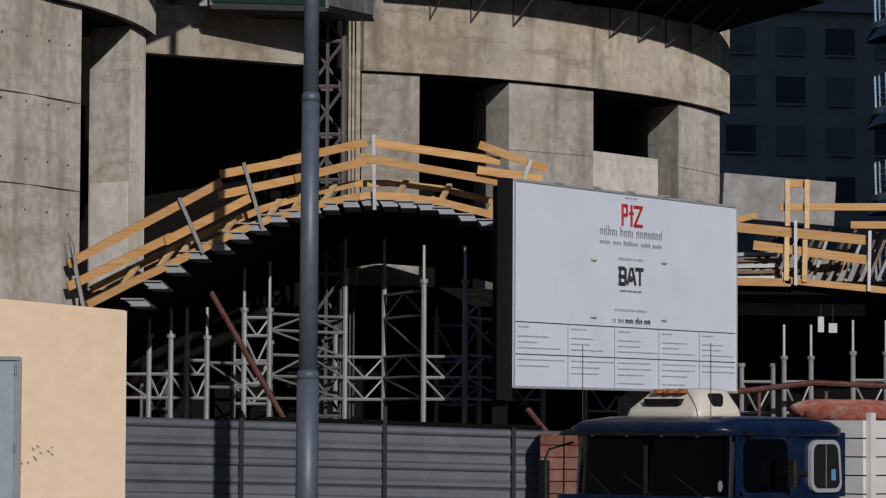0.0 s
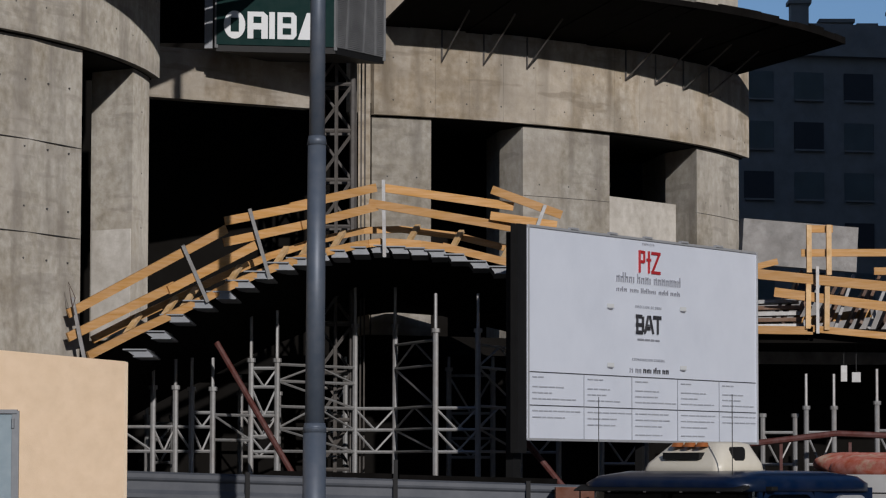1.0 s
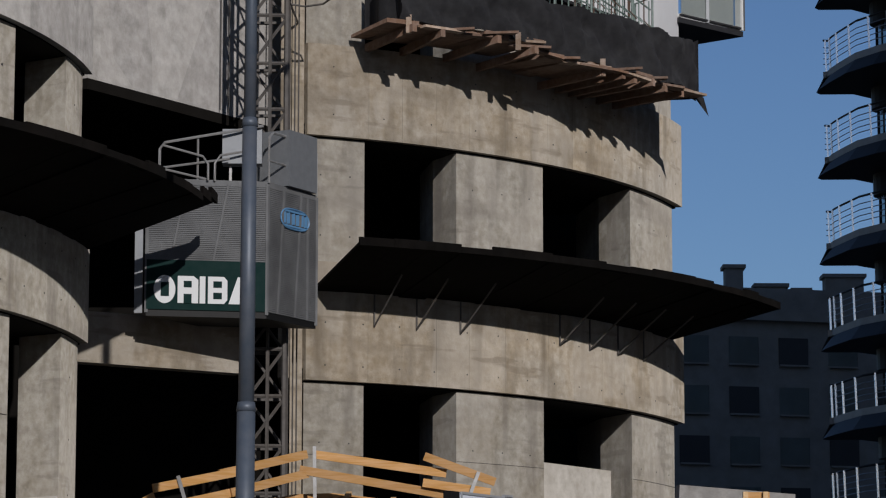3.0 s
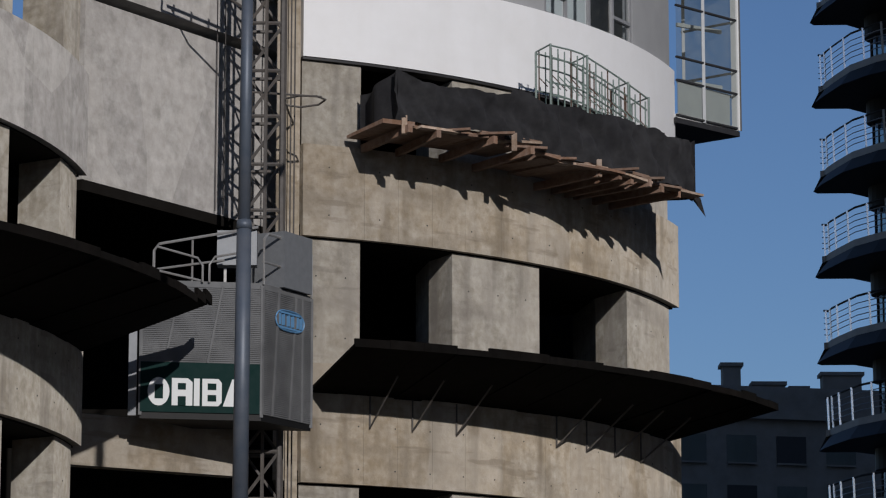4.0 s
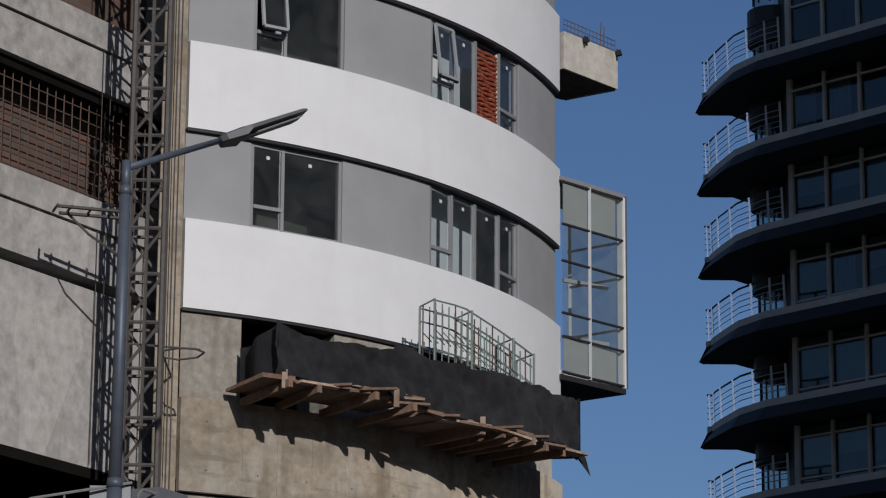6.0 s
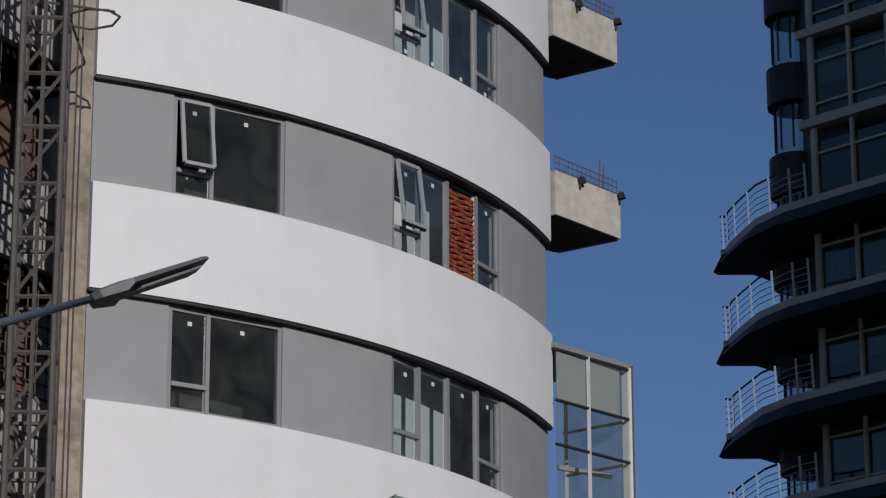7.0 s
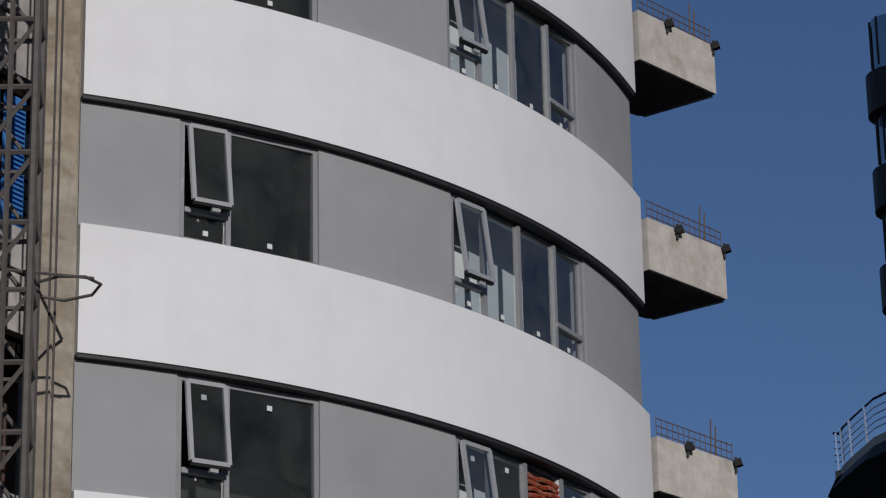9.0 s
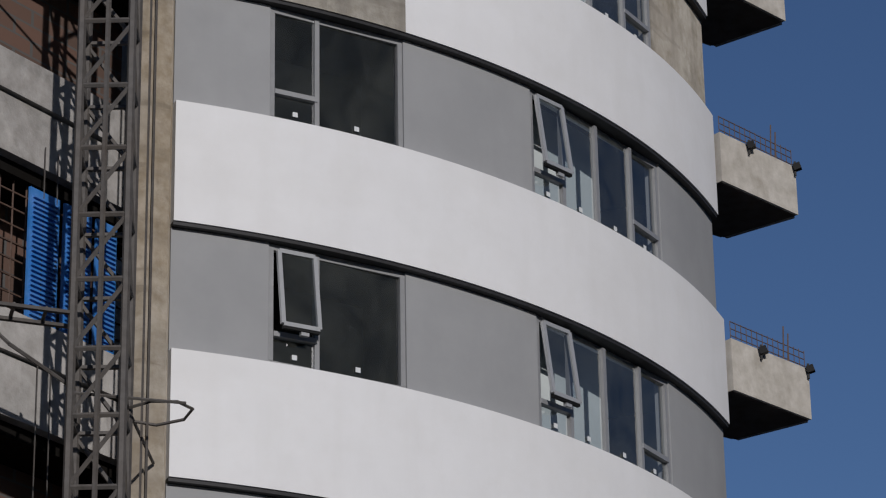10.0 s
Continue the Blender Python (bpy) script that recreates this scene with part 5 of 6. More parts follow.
part("wall", bar(B(), (4.7, 55.2, 4.8), (7.6, 55.7, 4.8), 0.18, 1.1), CONCRETE_GREY, pw)
pvc = thing("hanging_sheets", (6.2, 52.0, 4.3), "pale torn plastic sheets hung among the dark shoring", "sheet")
for p, w, h in (((6.33, 52.00, 3.98), 0.10, 0.26), ((6.53, 52.00, 3.92), 0.14, 0.16)):
    sh = part("sheet", box(B(), (p[0] - w / 2, p[1], p[2] - h / 2), (p[0] + w / 2, p[1] + 0.03, p[2] + h / 2)), STEEL, pvc)
    part("cord", bar(B(), (p[0], p[1] + 0.015, p[2]), (p[0], p[1] + 0.015, 4.62), 0.012, 0.012, up=(1, 0, 0)), BLACK, sh)

# ---- hoarding ----
FY = 44.45
fence = thing("hoarding", (-1.5, FY, 0.14), "grey corrugated sheet metal hoarding on dark posts", "fence")
joints = (-6.9, (-4.62, 44.45, 1.87)[0] - 0.3, (-2.87, 44.45, 1.88)[0], (-0.82, 44.45, 1.89)[0], (1.02, 44.45, 1.89)[0], 3.4, 5.6)


def fence_top(x):
    return 2.37 - 0.029 * (x + 4.6)


for x0, x1 in zip(joints, joints[1:]):
    s = B()
    rows = []
    nseg = 80
    for i in range(nseg + 1):
        f = i / nseg
        ph = (f * 8.4) % 1.0
        d = 0.035 if ph < 0.3 else (0.035 * (1 - (ph - 0.3) / 0.1) if ph < 0.4 else (0.0 if ph < 0.9 else 0.035 * (ph - 0.9) / 0.1))
        rows.append([s.verts.new((x, FY - d, 0.14 + (fence_top(x) - 0.14) * f)) for x in (x0 + 0.02, x1 - 0.02)])
    for p, q in zip(rows, rows[1:]):
        s.faces.new((p[0], p[1], q[1], q[0]))
    part("sheet", s, FENCE, fence)
for i, x in enumerate(joints[1:-1]):
    part("post", bar(B(), (x, FY - 0.03, 0.14), (x, FY - 0.03, fence_top(x) + (0.27 if i == 2 else 0.03)), 0.06, 0.08, up=(0, 1, 0)), BLACK, fence)
    part("foot_plate", box(B(), (x - 0.1, FY - 0.1, 0.14), (x + 0.1, FY + 0.04, 0.16)), BLACK, fence)
for x0, x1 in ((joints[2] + 0.3, joints[3]), (joints[3] + 0.05, joints[4] + 0.4)):
    part("top_cap", bar(B(), (x0, FY + 0.1, fence_top(x0) + 0.03), (x1, FY + 0.1, fence_top(x1) + 0.04), 0.2, 0.07), PLY, fence, "dark timber along the top")

# ---- site hut ----
HX = (-4.19, 40.60, 2.64)[0]
hut = thing("site_hut", (HX - 2, 40.6, 0.14), "cream rendered site hut with a blue-grey steel door", "hut")
HZ0, HZ1 = (-5.78, 40.60, 3.85)[2], (-4.20, 40.60, 3.75)[2]
s = B()
v = [s.verts.new(p) for p in ((HX - 4.5, 40.6, 0.14), (HX, 40.6, 0.14), (HX, 40.6, HZ1), (HX - 4.5, 40.6, HZ0 + 0.3), (HX - 4.5, 41.0, 0.14), (HX, 41.0, 0.14), (HX, 41.0, HZ1), (HX - 4.5, 41.0, HZ0 + 0.3))]
for f in ((0, 1, 2, 3), (5, 4, 7, 6), (1, 5, 6, 2), (4, 0, 3, 7), (3, 2, 6, 7), (0, 4, 5, 1)):
    s.faces.new([v[i] for i in f])
part("wall", s, CREAM, hut)
DX, DZ = (-5.58, 40.55, 3.08)[0], (-5.58, 40.55, 3.08)[2]
hd = part("door", box(B(), (DX - 0.95, 40.54, 0.16), (DX, 40.595, DZ)), DOOR_BLUE, hut, "blue-grey steel door")
part("door_frame", bar(B(), (DX + 0.02, 40.55, 0.16), (DX + 0.02, 40.55, DZ + 0.04), 0.09, 0.05, up=(0, 1, 0)), LAMP_GREY, hd)
part("door_frame", bar(B(), (DX - 0.95, 40.55, DZ + 0.03), (DX + 0.04, 40.55, DZ + 0.03), 0.09, 0.05), LAMP_GREY, hd)
for z in (DZ - 0.18, DZ - 1.2):
    part("hinge", tube(B(), (DX - 0.01, 40.52, z), (DX - 0.01, 40.52, z + 0.12), 0.02, n=6), LAMP_GREY, hd)
rng = random.Random(2)
s = B()
for i in range(9):
    x, z = (-5.32, 40.59, 1.87)[0] + rng.uniform(-0.22, 0.22), (-5.32, 40.59, 1.87)[2] + rng.uniform(-0.12, 0.1)
    bar(s, (x, 40.594, z), (x + rng.uniform(0.01, 0.05), 40.594, z - rng.uniform(0.01, 0.06)), 0.012, 0.02)
chips = part("chips", s, LAMP_GREY, hut, "small chips in the render")
chips["kind"] = "stuff"
tw = thing("wire", (HX - 0.8, 45.0, 4.5), "thin bent tying wire", "wire")
part("wire", poly_tube(B(), [(-5.15, 43.20, 4.47), (-5.20, 43.20, 4.70), (-5.24, 43.20, 4.92), (-5.14, 43.20, 4.70), (-5.17, 43.20, 4.59)], 0.006, 4), REBAR, tw)

# ---- site sign ----
S0, S1 = Vector((1.01, 44.85, 4.33)), Vector((4.77, 50.40, 4.60))
ZS0, ZS1 = 2.81, 5.84
S0.z = S1.z = 0
sd = (S1 - S0).normalized()
sf = Vector((sd.y, -sd.x, 0))
SW = (S1 - S0).length
sign = thing("site_sign", ((S0.x + S1.x) / 2, (S0.y + S1.y) / 2, 0.0), "large white site information sign on dark posts", "sign")


def on_sign(u, v, out=0.0):
    """A point of the sign: u across and v up, both 0 to 1."""
    p = S0 + sd * (u * SW) + sf * out
    return Vector((p.x, p.y, ZS0 + (ZS1 - ZS0) * v))


def sign_bar(u0, v0, u1, v1, h, mat, out=0.006, name="print_bar", label=""):
    return part(name, bar(B(), on_sign(u0, v0, out), on_sign(u1, v1, out), 0.004, h), mat, sign, label)


part("panel", bar(B(), on_sign(0, 0.5, -0.03), on_sign(1, 0.5, -0.03), 0.05, ZS1 - ZS0), SIGN_WHITE, sign, "white printed sheet")
for u0, v0, u1, v1 in ((0, 0.004, 1, 0.004), (0, 0.996, 1, 0.996)):
    sign_bar(u0, v0, u1, v1, 0.035, ALU_LIGHT, 0.012, "edge_trim")
for u in (0.0035, 0.9965):
    part("edge_trim", bar(B(), on_sign(u, 0, 0.01), on_sign(u, 1, 0.01), 0.012, 0.03, up=sf), ALU_LIGHT, sign)
part("side_panel", bar(B(), on_sign(0, 0.47, -0.06) - sd * 0.24, on_sign(0, 0.47, -0.06) - sd * 0.005, 0.12, (ZS1 - ZS0) * 1.06), BLACK, sign, "black side panel")
for u, w in ((0.012, 0.20), (0.985, 0.08), (0.5, 0.08)):
    p = on_sign(u, 0.5, -0.16)
    part("post", bar(B(), (p.x - (0.1 if u < 0.1 else 0), p.y, 0.0), (p.x - (0.1 if u < 0.1 else 0), p.y, ZS1 - 0.1), w, 0.12, up=sf), BLACK, sign)
for u in (0.17, 0.33, 0.48, 0.64, 0.8):
    part("clip", bar(B(), on_sign(u, 1.006, 0.0), on_sign(u + 0.03, 1.006, 0.0), 0.06, 0.03), ALU_LIGHT, sign)


def lettering(word, u, v, size, mat):
    cu = bpy.data.curves.new("words", "FONT")
    cu.body, cu.size, cu.align_x, cu.align_y = word, size, "CENTER", "CENTER"
    cu.extrude = 0.001
    cu.space_character = 1.5
    tmp = bpy.data.objects.new("words", cu)
    me = bpy.data.meshes.new_from_object(tmp)
    bpy.data.objects.remove(tmp)
    p = on_sign(u, v, 0.008)
    m = Matrix(((sd.x, 0, sf.x, p.x), (sd.y, 0, sf.y, p.y), (0, 1, 0, p.z), (0, 0, 0, 1)))
    me.transform(Matrix.Translation(-BASE[sign.name]) @ m)
    me.materials.append(mat)
    ob = new("words", me)
    ob.parent = sign
    return ob


lettering("PROYECTO", 0.497, 0.972, 0.05, INK_GREY)
lettering("DIRECCION DE OBRA", 0.497, 0.662, 0.055, INK_GREY)
lettering("COORDINACION GENERAL", 0.497, 0.403, 0.055, INK_GREY)
# marks drawn as plain blocks
for i, (u, w, h) in enumerate(((0.463, 0.085, 0.30), (0.497, 0.06, 0.30), (0.530, 0.12, 0.30))):
    sh = B()
    z = 0.885
    if i == 0:
        bar(sh, on_sign(u - 0.006, z - 0.055, 0.008), on_sign(u - 0.006, z + 0.055, 0.008), 0.004, 0.055, up=sf)
        bar(sh, on_sign(u - 0.006, z + 0.048, 0.008), on_sign(u + 0.016, z + 0.048, 0.008), 0.004, 0.045)
        bar(sh, on_sign(u - 0.006, z + 0.0, 0.008), on_sign(u + 0.016, z + 0.0, 0.008), 0.004, 0.045)
        bar(sh, on_sign(u + 0.014, z - 0.005, 0.008), on_sign(u + 0.014, z + 0.053, 0.008), 0.004, 0.05, up=sf)
    elif i == 1:
        bar(sh, on_sign(u, z - 0.055, 0.008), on_sign(u, z + 0.055, 0.008), 0.004, 0.055, up=sf)
        bar(sh, on_sign(u - 0.008, z + 0.012, 0.008), on_sign(u + 0.012, z + 0.012, 0.008), 0.004, 0.04)
    else:
        bar(sh, on_sign(u - 0.02, z + 0.047, 0.008), on_sign(u + 0.02, z + 0.047, 0.008), 0.004, 0.045)
        bar(sh, on_sign(u - 0.02, z - 0.048, 0.008), on_sign(u + 0.02, z - 0.048, 0.008), 0.004, 0.045)
        bar(sh, on_sign(u - 0.015, z - 0.045, 0.0085), on_sign(u + 0.015, z + 0.045, 0.0085), 0.004, 0.05)
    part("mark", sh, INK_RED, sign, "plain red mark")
for u, strokes in ((0.458, ((-0.012, -0.045, -0.012, 0.045), (-0.016, 0.038, 0.012, 0.038), (-0.016, -0.003, 0.012, -0.003), (-0.016, -0.040, 0.014, -0.040), (0.012, -0.04, 0.012, 0.038))),
                   (0.497, ((-0.018, -0.045, -0.003, 0.045), (0.018, -0.045, 0.003, 0.045), (-0.008, -0.018, 0.008, -0.018), (-0.007, 0.0, 0.007, 0.0))),
                   (0.535, ((0.0, -0.045, 0.0, 0.045), (-0.018, 0.038, 0.018, 0.038)))):
    sh = B()
    for k, (u0, v0, u1, v1) in enumerate(strokes):
        bar(sh, on_sign(u + u0, 0.577 + v0, 0.008 + 0.001 * k), on_sign(u + u1, 0.577 + v1, 0.008 + 0.001 * k), 0.004, 0.055, up=sf if abs(u1 - u0) < 0.016 else (0, 0, 1))
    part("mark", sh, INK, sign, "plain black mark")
# names and small print as bars
rng = random.Random(4)


def print_line(u0, u1, v, h, mat):
    u = u0
    while u < u1 - 0.004:
        w = min(rng.uniform(0.012, 0.035), u1 - u)
        sign_bar(u, v, u + w, v, h, mat)
        u += w + 0.004


def stroke_line(spans, v, h, step, mat):
    """Writing that stays unread: words as rows of upright strokes."""
    for u0, u1 in spans:
        g = B()
        n = max(2, int((u1 - u0) / step))
        for k in range(n):
            u = u0 + (u1 - u0) * (k + 0.5) / n
            tall = rng.choice((0.62, 0.62, 0.7, 1.0))
            bar(g, on_sign(u, v - h / 2, 0.007), on_sign(u, v + h * (tall - 0.5), 0.007), 0.004, step * SW * 0.42, up=sf)
            if k % 2:
                bar(g, on_sign(u - step * 0.5, v + h * (0.56 - 0.5), 0.0075), on_sign(u + step * 0.3, v + h * (0.56 - 0.5), 0.0075), 0.004, 0.018)
        part("print_bar", g, mat, sign)["kind"] = "stuff"


stroke_line(((0.357, 0.437), (0.445, 0.508), (0.518, 0.640)), 0.800, 0.048, 0.0085, INK_GREY)
stroke_line(((0.357, 0.405), (0.415, 0.455), (0.462, 0.53), (0.54, 0.585), (0.592, 0.637)), 0.742, 0.024, 0.007, INK_GREY)
print_line(0.45, 0.545, 0.502, 0.026, INK_GREY)
stroke_line(((0.412, 0.432), (0.438, 0.466)), 0.353, 0.030, 0.007, INK_GREY)
stroke_line(((0.472, 0.51), (0.516, 0.55), (0.556, 0.586)), 0.353, 0.030, 0.007, INK)
for v in (0.318, 0.163):
    sign_bar(0.01, v, 0.99, v, 0.010, INK)
for u in (0.225, 0.425, 0.625, 0.815):
    part("rule", bar(B(), on_sign(u, 0.0, 0.006), on_sign(u, 0.318, 0.006), 0.004, 0.007, up=sf), INK_GREY, sign)
for i, u0 in enumerate((0.015, 0.235, 0.435, 0.635, 0.825)):
    for v, ln in ((0.295, 0.06), (0.25, 0.12), (0.222, 0.09), (0.194, 0.16), (0.138, 0.17), (0.108, 0.15), (0.078, 0.13 if 0 < i < 4 else 0), (0.035, 0.15 if 1 < i < 4 else 0)):
        if ln:
            print_line(u0 + 0.005, u0 + ln * rng.uniform(0.8, 1.15), v, 0.016, FAINT_INK)
for u, v in ((0.335, 0.655), (0.335, 0.37), (0.65, 0.67), (0.65, 0.375)):
    part("patch", bar(B(), on_sign(u - 0.014, v, 0.009), on_sign(u + 0.014, v, 0.009), 0.006, 0.06), LETTER, sign, "small torn white patch")
    part("rule", bar(B(), on_sign(u - 0.012, v - 0.012, 0.011), on_sign(u + 0.008, v - 0.016, 0.011), 0.006, 0.015), INK_GREY, sign)

# ---- street lamp ----
LX, LY = -1.725, 39.3
LEAN = 0.003                             # the pole leans a little towards its lantern
lamp = thing("street_lamp", (LX, LY, 0.14), "tall slate-blue stepped street lamp with a flat grey lantern", "street lamp")


def up_pole(z):
    return Vector((LX + LEAN * z, LY, z))


for z0, z1, r0, r1 in ((0.14, 2.90, 0.147, 0.142), (2.90, 6.44, 0.121, 0.112), (6.44, 9.96, 0.098, 0.090), (9.96, 13.58, 0.078, 0.069), (13.58, 13.95, 0.058, 0.055)):
    part("shaft", tube(B(), up_pole(z0), up_pole(z1), r0, r1, 20), POLE, lamp, "", True)
for z, r in ((2.90, 0.152), (6.44, 0.124), (9.96, 0.103), (13.58, 0.078)):
    part("collar", tube(B(), up_pole(z - 0.06), up_pole(z + 0.05), r, r * 0.85, 20), POLE, lamp, "", True)
part("base_plate", box(B(), (LX - 0.25, LY - 0.25, 0.14), (LX + 0.25, LY + 0.25, 0.18)), POLE, lamp)
AE = Vector((-0.61, 41.69, 14.96))
part("arm", tube(B(), up_pole(13.86), AE, 0.045, 0.04, 10), POLE, lamp, "", True)
s = B()
AD = (Vector((0.47, 42.39, 15.57)) - AE).normalized()
AS = AD.cross(Vector((0, 0, 1))).normalized()      # across the lantern, towards the street
AS = Matrix.Rotation(radians(-14), 3, AD) @ AS     # its flat underside turns a little to the street
AN = AS.cross(AD).normalized()
sec = ((0.0, 0.06, 0.04, 0.04), (0.06, 0.13, 0.05, 0.06), (0.34, 0.18, 0.055, 0.085), (0.44, 0.20, 0.045, 0.035), (1.32, 0.19, 0.035, 0.025), (1.42, 0.15, 0.025, 0.015))
rings = []
for f, w, up, dn in sec:
    o = AE + AD * f
    rings.append([s.verts.new(o - AS * (y * w) + AN * h) for y, h in ((-1, -dn), (1, -dn), (1, up * 0.4), (0.6, up), (-0.6, up), (-1, up * 0.4))])
for p, q in zip(rings, rings[1:]):
    for i in range(6):
        s.faces.new((p[i], p[(i + 1) % 6], q[(i + 1) % 6], q[i]))
s.faces.new(rings[0]), s.faces.new(rings[-1][::-1])
head = part("lantern", s, LANTERN, lamp, "flat grey lantern")
part("lens", bar(B(), AE + AD * 0.52 - AN * 0.045, AE + AD * 1.30 - AN * 0.03, 0.29, 0.016), LAMP_LENS, head)

# ---- parked lorry ----
ta = math.radians(45.5)
lorry = thing("lorry", (2.6, 33.5, 0.0), "old dark blue lorry with a white plank-sided bed", "truck")
TO = Vector((3.05, 32.60, 2.25))       # the corner between windscreen and door, at roof height
TO.z = 0
tf = Vector((-math.sin(ta), -math.cos(ta), 0))     # the way it faces
tr = Vector((-math.cos(ta), math.sin(ta), 0))      # across, towards its far side
TM = Matrix(((tr.x, -tf.x, 0, TO.x), (tr.y, -tf.y, 0, TO.y), (0, 0, 1, 0), (0, 0, 0, 1)))
CW = 2.28


def loft(bm, rings):
    vs = [[bm.verts.new(p) for p in r] for r in rings]
    n = len(vs[0])
    for p, q in zip(vs, vs[1:]):
        for i in range(n):
            bm.faces.new((p[i], p[(i + 1) % n], q[(i + 1) % n], q[i]))
    bm.faces.new(vs[0][::-1]), bm.faces.new(vs[-1])
    return bm


def rounded(x0, x1, y0, y1, z, r, n=5):
    pts = []
    for cx, cy, a in ((x1 - r, y1 - r, 0), (x0 + r, y1 - r, 90), (x0 + r, y0 + r, 180), (x1 - r, y0 + r, 270)):
        for i in range(n + 1):
            t = radians(a + 90 * i / n)
            pts.append((cx + r * math.cos(t), cy + r * math.sin(t), z))
    return pts


def soft_plan(y0, y1, z0, z1, r):
    """A rounded window outline on the cab's side, its foot a little longer than its head."""
    return [(y + 0.04 * (1 - (z - z0) / (z1 - z0)) * (1 if y > (y0 + y1) / 2 else 0), z) for y, z, _ in rounded(y0, y1, z0, z1, 0, r, 4)]


def truck_part(name, bm, mat, label="", parent=None, smooth=False):
    bm.transform(TM)
    return part(name, bm, mat, parent or lorry, label, smooth)


# x across (0 at the near side), y back from the windscreen
truck_part("cab_roof", loft(B(), [rounded(-0.02, CW + 0.02, -0.16, 1.95, 2.16, 0.22), rounded(-0.03, CW + 0.03, -0.20, 1.97, 2.24, 0.26), rounded(0.04, CW - 0.04, -0.1, 1.9, 2.315, 0.3), rounded(0.25, CW - 0.25, 0.1, 1.7, 2.365, 0.35), rounded(0.6, CW - 0.6, 0.4, 1.4, 2.375, 0.35)]), TRUCK_BLUE, "dark blue domed cab roof", None, True)
truck_part("cab_body", loft(B(), [rounded(0, CW, -0.5, 1.95, 0.75, 0.18), rounded(0, CW, -0.4, 1.95, 1.52, 0.2)]), TRUCK_BLUE, "dark blue cab body")
truck_part("cab_back", box(B(), (0.03, 1.05, 1.5), (CW - 0.03, 1.95, 2.2)), TRUCK_BLUE, "rear of the cab")
for x0, x1, y0, y1 in ((0.0, 0.05, 0.06, 0.12), (CW - 0.05, CW, 0.06, 0.12), (0.0, 0.06, 0.95, 1.08), (CW - 0.06, CW, 0.95, 1.08)):
    truck_part("pillar", box(B(), (x0, y0, 1.5), (x1, y1, 2.2)), TRUCK_BLUE)
truck_part("windscreen_bar", box(B(), (CW * 0.5 - 0.02, -0.115, 1.5), (CW * 0.5 + 0.02, -0.09, 2.2)), RUBBER)
wrap = [(0.01, 0.10), (0.015, 0.04), (0.05, -0.03), (0.12, -0.07), (0.3, -0.09), (CW / 2, -0.10), (CW - 0.3, -0.09), (CW - 0.12, -0.07), (CW - 0.05, -0.03), (CW - 0.015, 0.04), (CW - 0.01, 0.10)]
ws = B()
cols = [[ws.verts.new((x, y, 1.50)), ws.verts.new((x, y + 0.05, 2.19))] for x, y in wrap]
for p, q in zip(cols, cols[1:]):
    ws.faces.new((p[0], q[0], q[1], p[1]))
truck_part("windscreen", ws, CAB_GLASS, "dark wrap-round windscreen", None, True)
dg = soft_plan(0.17, 0.90, 1.56, 2.13, 0.10)
truck_part("door_glass", loft(B(), [[(-0.004, y, z) for y, z in dg], [(0.0, y, z) for y, z in dg]]), CAB_GLASS, "dark door window")
fr = soft_plan(0.12, 0.95, 1.51, 2.18, 0.12)
df = B()
for (a, b), (c, d) in zip(zip(fr, fr[1:] + fr[:1]), zip(dg, dg[1:] + dg[:1])):
    quad(df, (-0.002, *a), (-0.002, *b), (-0.006, *d), (-0.006, *c))
truck_part("door_frame", df, TRUCK_BLUE, "dark blue door frame")
truck_part("seat_back", box(B(), (0.15, 0.9, 1.2), (CW - 0.15, 1.04, 2.0)), RUBBER, "dark seat back")
truck_part("far_door", box(B(), (CW - 0.06, 0.12, 1.5), (CW - 0.03, 0.95, 2.2)), BLACK, "dark far door")
truck_part("dashboard", box(B(), (0.1, 0.0, 1.3), (CW - 0.1, 0.4, 1.56)), RUBBER, "dark dashboard")
rwp = soft_plan(1.30, 1.80, 1.55, 2.12, 0.11)
rw = truck_part("side_window", loft(B(), [[(-0.014, y, z) for y, z in rwp], [(0.03, y, z) for y, z in rwp]]), ALU_LIGHT, "side window with a pale rubber frame")
ri = soft_plan(1.345, 1.755, 1.595, 2.075, 0.085)
truck_part("pane", loft(B(), [[(-0.022, y, z) for y, z in ri], [(-0.015, y, z) for y, z in ri]]), BLACK, "", rw)
truck_part("divider", box(B(), (-0.028, 1.54, 1.60), (-0.023, 1.552, 2.07)), LAMP_GREY, "", rw)
truck_part("sticker", box(B(), (-0.027, 1.64, 1.68), (-0.0225, 1.71, 1.80)), BLUE_LOGO, "", rw)
truck_part("sun_visor", loft(B(), [[(x, -0.10, 2.19), (x, -0.24, 2.155), (x, -0.245, 2.165), (x, -0.12, 2.225)] for x in (-0.02, CW * 0.25, CW * 0.75, CW + 0.02)]), BLACK, "dark sun visor")
for x in (0.25, 0.75, 1.25, 1.75):
    truck_part("visor_light", box(B(), (x, -0.262, 2.145), (x + 0.04, -0.246, 2.16)), CHROME)
truck_part("chrome_strip", bar(B(), (0.0, -0.03, 1.5), (0.0, 0.0, 2.1), 0.03, 0.04, up=(0, 1, 0)), CHROME, "chrome windscreen strip")
